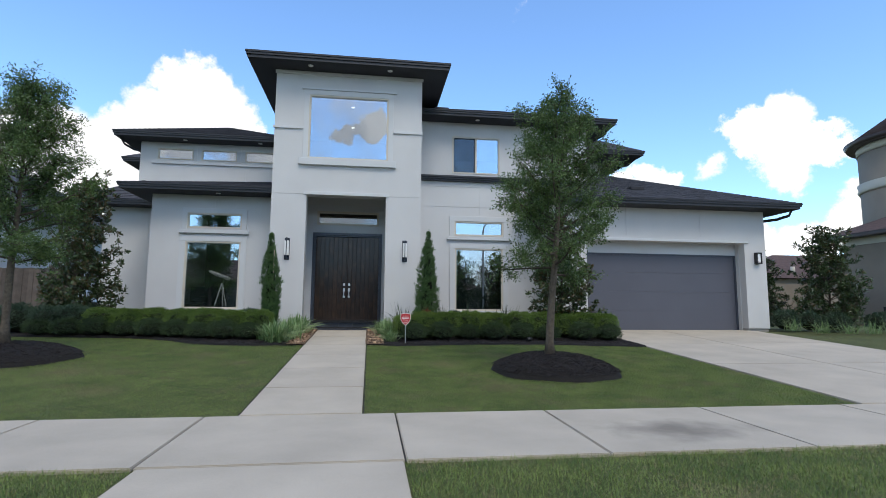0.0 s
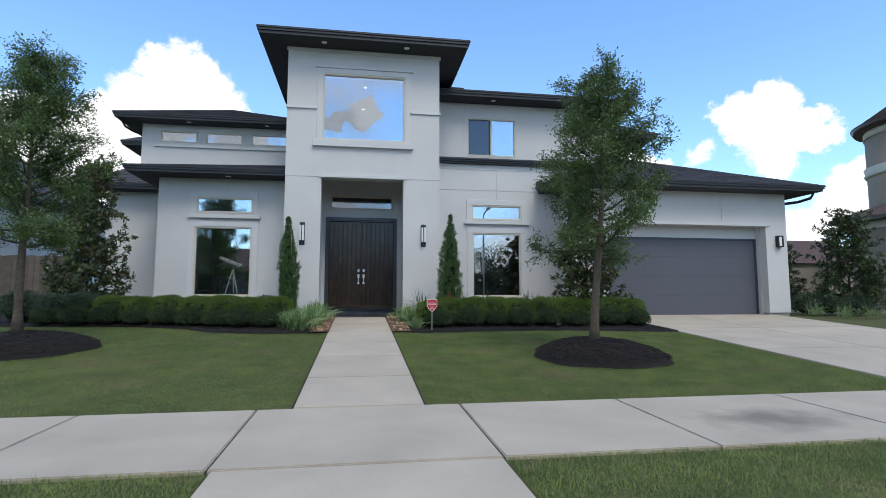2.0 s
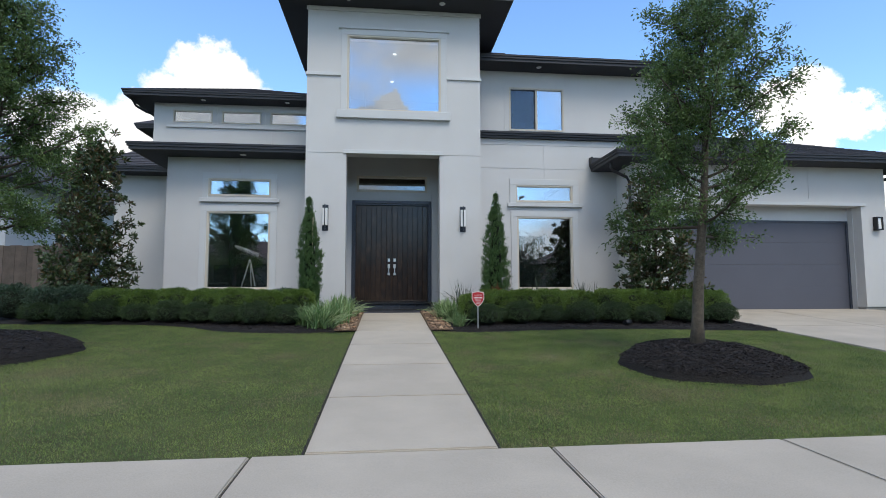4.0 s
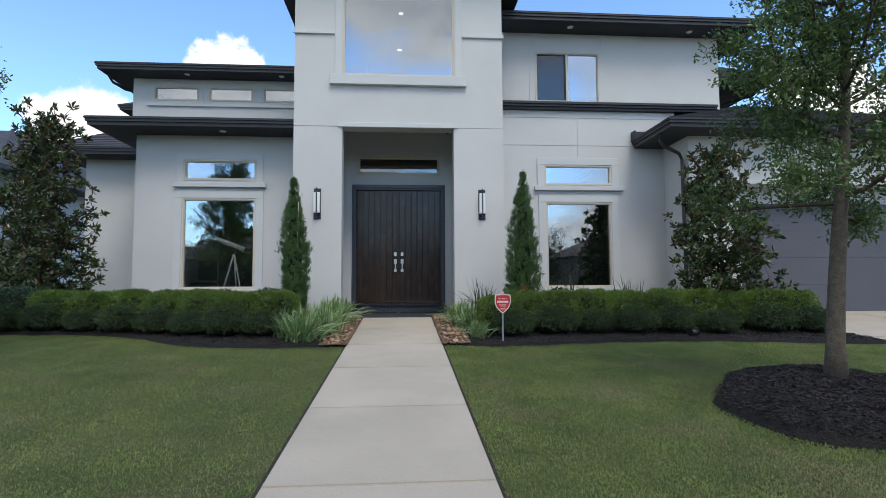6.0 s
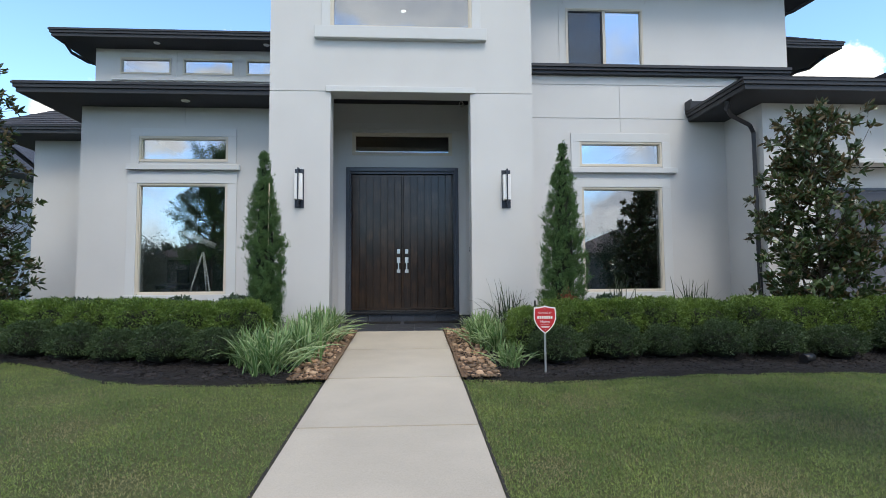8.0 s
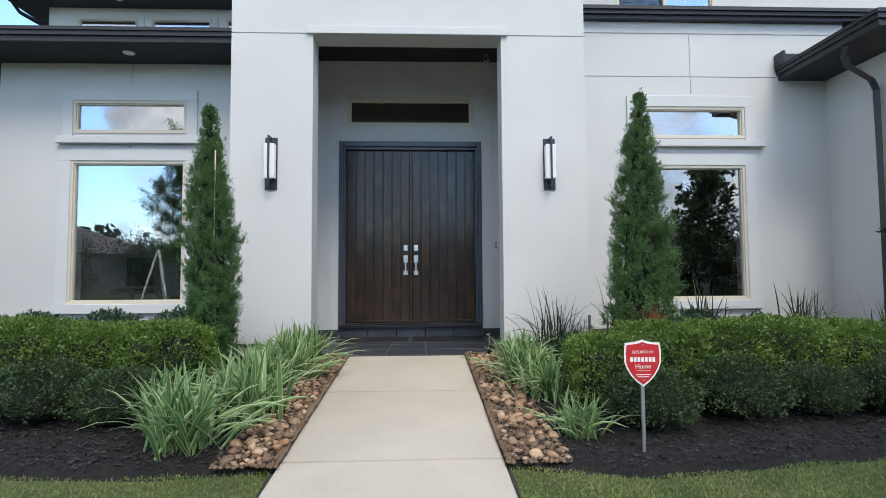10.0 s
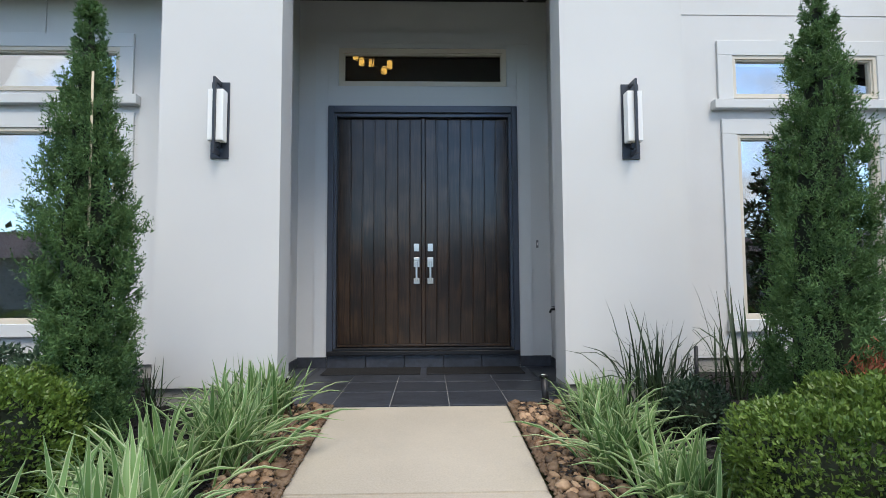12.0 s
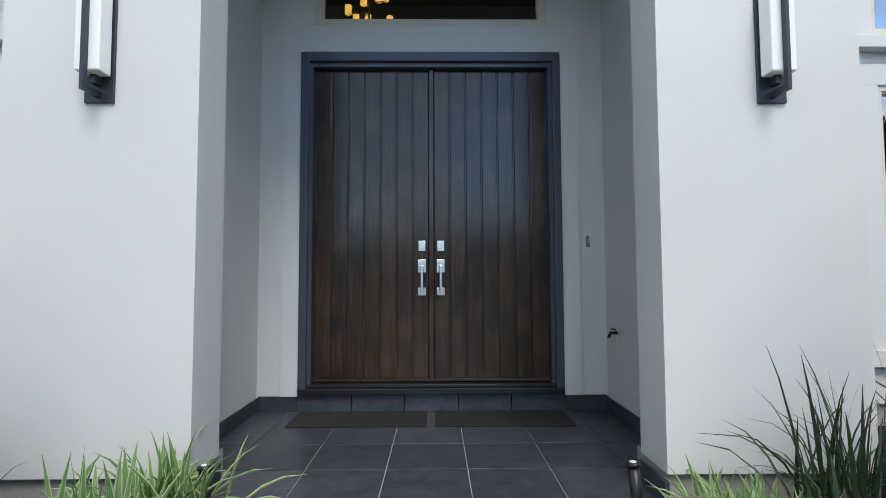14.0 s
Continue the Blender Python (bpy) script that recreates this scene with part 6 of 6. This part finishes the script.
for k in range(9):
    a = k * 2.4
    r_, z = (.26, .02 + .12 * (k % 3)) if k < 6 else (.12, .10 + .12 * (k % 3))
    x, y = r_ * math.cos(a), r_ * math.sin(a)
    bm = bmesh.new(); tube(bm, [(0, 0, z + .04), (x, y, z)], .006, 6); part("arm", bm, BRASS, ob)
    bm = bmesh.new(); tube(bm, [(x, y, z + .004), (x, y, z + .11)], .042, 14); part("shade", bm, AMBER, ob, "amber glass cylinder")
for x, y in ((.35, 1.6), (.3, 3.4)):
    ob = thing("ceiling_light", "round white recessed light in the hall ceiling", "ceiling light", "hall ceiling lights", at=(x - .3, y, 7.10))
    bm = bmesh.new(); tube(bm, [(0, 0, -.012), (0, 0, -.001)], .055, 20); part("lens", bm, glow_mat("hall_light", (1, .97, .9), 1.6), ob)

for x, y in ((-4.2, 2.6), (-3.0, 2.6)):
    ob = thing("ceiling_light", "small lit recessed light in the study ceiling", "ceiling light", "study ceiling lights", at=(x, y, 4.12))
    bm = bmesh.new(); tube(bm, [(0, 0, -.012), (0, 0, -.001)], .08, 20); part("lens", bm, glow_mat("study_light", (1, .95, .86), 14.0), ob)

# ---- side fence and neighbours ----
FENCEW = mat("weathered_fence", (.115, .092, .078), .9, vary=.3, scale=5, fine=35, bump=.6, each=.22)
fence = thing("fence", "weathered brown wooden board fence by the side yard", "fence", kind="structure")
x = -14.0
k = 0
while x < -7.92:
    part("board", boxes((x, x + .138, 3.0 + .006 * (k % 2), 3.022 + .006 * (k % 2), .5, 2.22 + .012 * math.sin(k * 1.9)), bevel=.003), FENCEW, fence)
    x += .142
    k += 1
part("rail", boxes((-14, -7.9, 3.03, 3.07, .9, .98), (-14, -7.9, 3.03, 3.07, 1.9, 1.98)), FENCEW, fence)
part("post", boxes((-8.6, -8.48, 2.9, 2.998, .5, 2.30), (-7.92, -7.80, 2.9, 2.998, .5, 2.3), bevel=.004), FENCEW, fence)

# beige lowered: the neighbour's shade is mixed into the wall colour
BEIGE_SHADED = mat("beige_stucco_shaded", (.235, .20, .16), .92, vary=.08, scale=1.2, fine=120, bump=.3)
CREAM = mat("cream_trim", (.52, .48, .40), .8, vary=.05)
TILE_BROWN = mat("brown_shingle", (.085, .052, .045), .9, vary=.35, scale=4, fine=25, bump=.8, bump_dist=.01)
DARKBROWN = mat("brown_fascia", (.045, .030, .028), .5, vary=.15)
house = thing("neighbour_house", "beige stucco neighbouring house with a round turret and brown roof", "house", at=(0, 0, 0))
CXT, CYT, RT_ = 27.0, 7.6, 2.45
bm = bmesh.new(); tube(bm, [(CXT, CYT, .5), (CXT, CYT, 9.35)], RT_, 40); part("turret_wall", bm, BEIGE_SHADED, house)
bm = bmesh.new(); tube(bm, [(CXT, CYT, 7.0), (CXT, CYT, 7.12), (CXT, CYT, 7.2), (CXT, CYT, 7.45)], [RT_ + .05, RT_ + .12, RT_ + .06, RT_ + .12], 40); part("string_course", bm, CREAM, house)
bm = bmesh.new(); tube(bm, [(CXT, CYT, 8.95), (CXT, CYT, 9.35)], RT_ + .05, 40); part("frieze", bm, CREAM, house)
roof_ = bmesh.new(); tube(roof_, [(CXT, CYT, 9.5), (CXT, CYT, 11.6)], [RT_ + .52, .03], 40)
part("roof", roof_, TILE_BROWN, house)
bm = bmesh.new(); tube(bm, [(CXT, CYT, 9.3), (CXT, CYT, 9.52)], [RT_ + .42, RT_ + .55], 40); part("eave", bm, DARKBROWN, house)
for a in (200, 235, 270):
    ca, sa = math.cos(radians(a)), math.sin(radians(a))
    m_ = Matrix.Translation((CXT + ca * (RT_ + .005), CYT + sa * (RT_ + .005), 7.75)) @ Matrix.Rotation(radians(a + 90), 4, "Z")
    w_ = part("window", tube(bmesh.new(), [(0, .06, .62), (0, -.05, .62)], .36, 20), CREAM, house); w_.matrix_local = m_
    part("frame", boxes((-.36, .36, -.045, .06, -.05, .62), (-.42, .42, -.10, .06, -.16, -.051)), CREAM, w_)
    pane = bmesh.new(); tube(pane, [(0, -.051, .62), (0, -.06, .62)], .28, 20); box(pane, -.28, .28, -.06, -.046, .02, .62)
    part("pane", pane, GLASS, w_)
part("wall", boxes((23.3, 34.0, 2.6, 8.6, .4, 4.6)), BEIGE_SHADED, house)
part("frieze_board", boxes((23.27, 34.03, 2.57, 2.599, 4.25, 4.6), (23.27, 23.299, 2.6, 8.6, 4.25, 4.6)), CREAM, house)
bm = bmesh.new()
for a in ([(22.7, 2.0, 4.75), (35, 2.0, 4.75), (31, 5.6, 6.4), (26.3, 5.6, 6.4)], [(22.7, 9.2, 4.75), (22.7, 2.0, 4.75), (26.3, 5.6, 6.4)], [(35, 2.0, 4.75), (35, 9.2, 4.75), (31, 5.6, 6.4)], [(35, 9.2, 4.75), (22.7, 9.2, 4.75), (26.3, 5.6, 6.4), (31, 5.6, 6.4)]):
    poly(bm, a)
part("lower_roof", bm, TILE_BROWN, house)
part("lower_eave", boxes((22.7, 35, 2.0, 9.2, 4.58, 4.74)), DARKBROWN, house)
bm = bmesh.new(); tube(bm, [(22.8, 5.2, 4.55), (23.15, 5.2, 4.2), (23.22, 5.2, .6)], .06, 8); part("downspout", bm, DARKBROWN, house)

RX = 15.0
rear = thing("rear_house", "low brown-roofed house far behind the garden", "house", at=(0, 0, 0))
part("wall", boxes((19 + RX, 33 + RX, 27, 36, .4, 4.0)), BEIGE_SHADED, rear)
bm = bmesh.new()
xa, xb = 18.3 + RX, 34 + RX
for a in ([(xa, 26.3, 4.0), (xb, 26.3, 4.0), (xb - 5, 31, 6.5), (xa + 5, 31, 6.5)], [(xa, 37, 4.0), (xa, 26.3, 4.0), (xa + 5, 31, 6.5)], [(xb, 26.3, 4.0), (xb, 37, 4.0), (xb - 5, 31, 6.5)], [(xb, 37, 4), (xa, 37, 4), (xa + 5, 31, 6.5), (xb - 5, 31, 6.5)]):
    poly(bm, a)
part("roof", bm, TILE_BROWN, rear)
bm = bmesh.new(); tube(bm, [(22.3 + RX, 27.6, 4.4), (22.3 + RX, 27.6, 5.1)], .18, 10); part("roof_vent", bm, CREAM, rear)
part("window", boxes((20.2 + RX, 21.4 + RX, 26.93, 26.999, 1.4, 2.9)), GLASS, rear)
sidew = thing("garden_wall", "beige side wall between the houses", "wall", kind="structure")
part("wall_panel", boxes((13.2, 22.9, 9.6, 9.8, .4, 2.5)), BEIGE_SHADED, sidew)
reel = thing("hose_reel", "dark coiled garden hose on a stand by the wall", "hose reel", at=(22.2, 5.4, .56))
bm = bmesh.new()
for k in range(6):
    tube(bm, [(.04 * k - .1, .34 * math.cos(a), .42 + .34 * math.sin(a)) for a in span(0, 6.283, 20)], .035, 6, cap=False)
part("hose", bm, mat("hose_grey", (.04, .05, .06), .5, vary=.2), reel)
part("stand", boxes((-.2, -.16, -.25, .25, 0, .8), (.16, .2, -.25, .25, 0, .8)), BLACK, reel)

GREYSIDE = mat("pale_siding", (.46, .49, .53), .85, vary=.06, scale=1.5)
left = thing("left_neighbour_house", "pale grey neighbouring house beyond the fence", "house", at=(0, 0, 0))
part("wall", boxes((-24, -13.2, 8, 20, .4, 5.0)), GREYSIDE, left)
bm = bmesh.new()
for a in ([(-25, 7.2, 5.0), (-12.4, 7.2, 5.0), (-16, 13, 7.6), (-21, 13, 7.6)], [(-25, 21, 5), (-25, 7.2, 5), (-21, 13, 7.6)], [(-12.4, 7.2, 5), (-12.4, 21, 5), (-16, 13, 7.6)], [(-12.4, 21, 5), (-25, 21, 5), (-21, 13, 7.6), (-16, 13, 7.6)]):
    poly(bm, a)
part("roof", bm, SHINGLE_ROOF, left)
part("eave", boxes((-25, -12.4, 7.2, 21, 4.86, 4.99)), FASCIA, left)
part("window", boxes((-14.6, -13.6, 7.93, 7.999, 2.2, 3.6)), GLASS, left)

# ---- across the street, as the windows mirror it; the houses are added ----


def street_tree(x, y, top, radius, seed, label):
    rng = np.random.default_rng(seed)
    ob = thing("street_tree", label, "tree", "trees across the street", at=(x, y, -.25))
    bm = bmesh.new(); tube(bm, [(0, 0, 0), (.1, 0, top * .5), (0, .1, top * .85)], [.17, .12, .03], 9); 
    tips = []
    for k in range(26):
        a, t = k * 2.4, .3 + .65 * k / 26
        r_ = radius * rng.uniform(.4, .85) * (1.15 - t * .7)
        e = Vector((r_ * math.cos(a), r_ * math.sin(a), top * t + r_ * .4))
        tube(bm, [(0, 0, top * (t - .08)), e * .6 + Vector((0, 0, top * t * .35)), e], [.06, .04, .012], 5, cap=False)
        for j in range(9):
            tips.append(np.array(e) * rng.uniform(.6, 1.1) + rng.normal(size=3) * radius * .2)
    part("trunk", bm, BARK, ob)
    tips = np.array(tips); tips[:, 2] = np.clip(tips[:, 2], top * .2, top)
    crown_mesh("crown", rng, tips, unit(tips - np.array([0, 0, top * .5])), 26, .17, .08, radius * .13, BACKLIT_LEAF, ob)
    return ob


for k, (x, y, h, r) in enumerate([(-11.4, -26.0, 5.2, 2.3), (-3.4, -28.5, 5.0, 2.2), (8.0, -27.0, 5.2, 2.0), (14.9, -26.3, 5.0, 2.2), (-18, -27, 4.4, 2.4), (23.5, -27, 5.6, 2.8), (-7, -29, 5.0, 2.4), (2.4, -30, 5.0, 2.6), (11.2, -29, 5.4, 2.4), (-15, -30, 4.6, 2.6), (18.5, -30, 5.0, 2.6), (-24, -29, 4.6, 2.6), (-31, -28, 5.0, 2.8), (30, -28, 5.6, 3.0)]):
    street_tree(x, y, h, r, 200 + k, "broad green street tree across the road, darkened as if backlit")
rng = np.random.default_rng(300)
tips = np.stack([rng.uniform(-150, 150, 2600), rng.uniform(-78, -62, 2600), rng.uniform(0, 1, 2600)], 1)
tips[:, 2] = -.3 + tips[:, 2] ** .8 * (6.5 + 2.2 * np.sin(tips[:, 0] * .21) + 1.4 * np.sin(tips[:, 0] * .53 + 1))
ob = crown_mesh("far_woods", rng, tips, unit(rng.normal(size=tips.shape) + np.array([0, .6, .4])), 9, 1.5, .9, .7, BACKLIT_LEAF, None)
tagged(ob, "green belt of trees beyond the opposite houses, darkened as if backlit", "woods", kind="stuff")
# unseen houses added to block the bright horizon in the window reflections
for x0, x1, h in ((-44, -25, 5.0), (32, 48, 5.0), (-20, -6, 5.0), (-2.5, 11, 4.6), (15, 28, 5.2)):
    op = thing("opposite_house", "added unseen low brown-roofed house that masks the horizon", "house", at=(0, 0, 0))
    part("wall", boxes((x0, x1, -44, -33.0, -.3, h - 1.6)), BEIGE_SHADED, op)
    bm = bmesh.new()
    xa, xb, ya, yb, z0 = x0 - .7, x1 + .7, -44.7, -32.3, h - 1.6
    m1, m2 = ((xa + 5, (ya + yb) / 2, h + .9), (xb - 5, (ya + yb) / 2, h + .9))
    for a in ([(xb, yb, z0), (xa, yb, z0), m1, m2], [(xa, ya, z0), (xb, ya, z0), m2, m1], [(xa, yb, z0), (xa, ya, z0), m1], [(xb, ya, z0), (xb, yb, z0), m2]):
        poly(bm, a)
    part("roof", bm, TILE_BROWN, op)
    for w in range(3):
        xw = x0 + (x1 - x0) * (w + .5) / 3
        part("window", boxes((xw - .7, xw + .7, -32.999, -32.94, .8, 2.4)), BLACK, op)
lamp = thing("street_lamp", "tall grey street lamp across the road", "street lamp", at=(9.6, -24.8, -.28))
bm = bmesh.new(); tube(bm, [(0, 0, 0), (0, 0, 7.6), (0, .3, 8.0), (0, 1.6, 8.15)], [.09, .06, .05, .04], 10); part("pole", bm, ALU, lamp)
part("lamp_head", boxes((-.14, .14, 1.5, 2.1, 8.08, 8.2), bevel=.03), ALU, lamp)
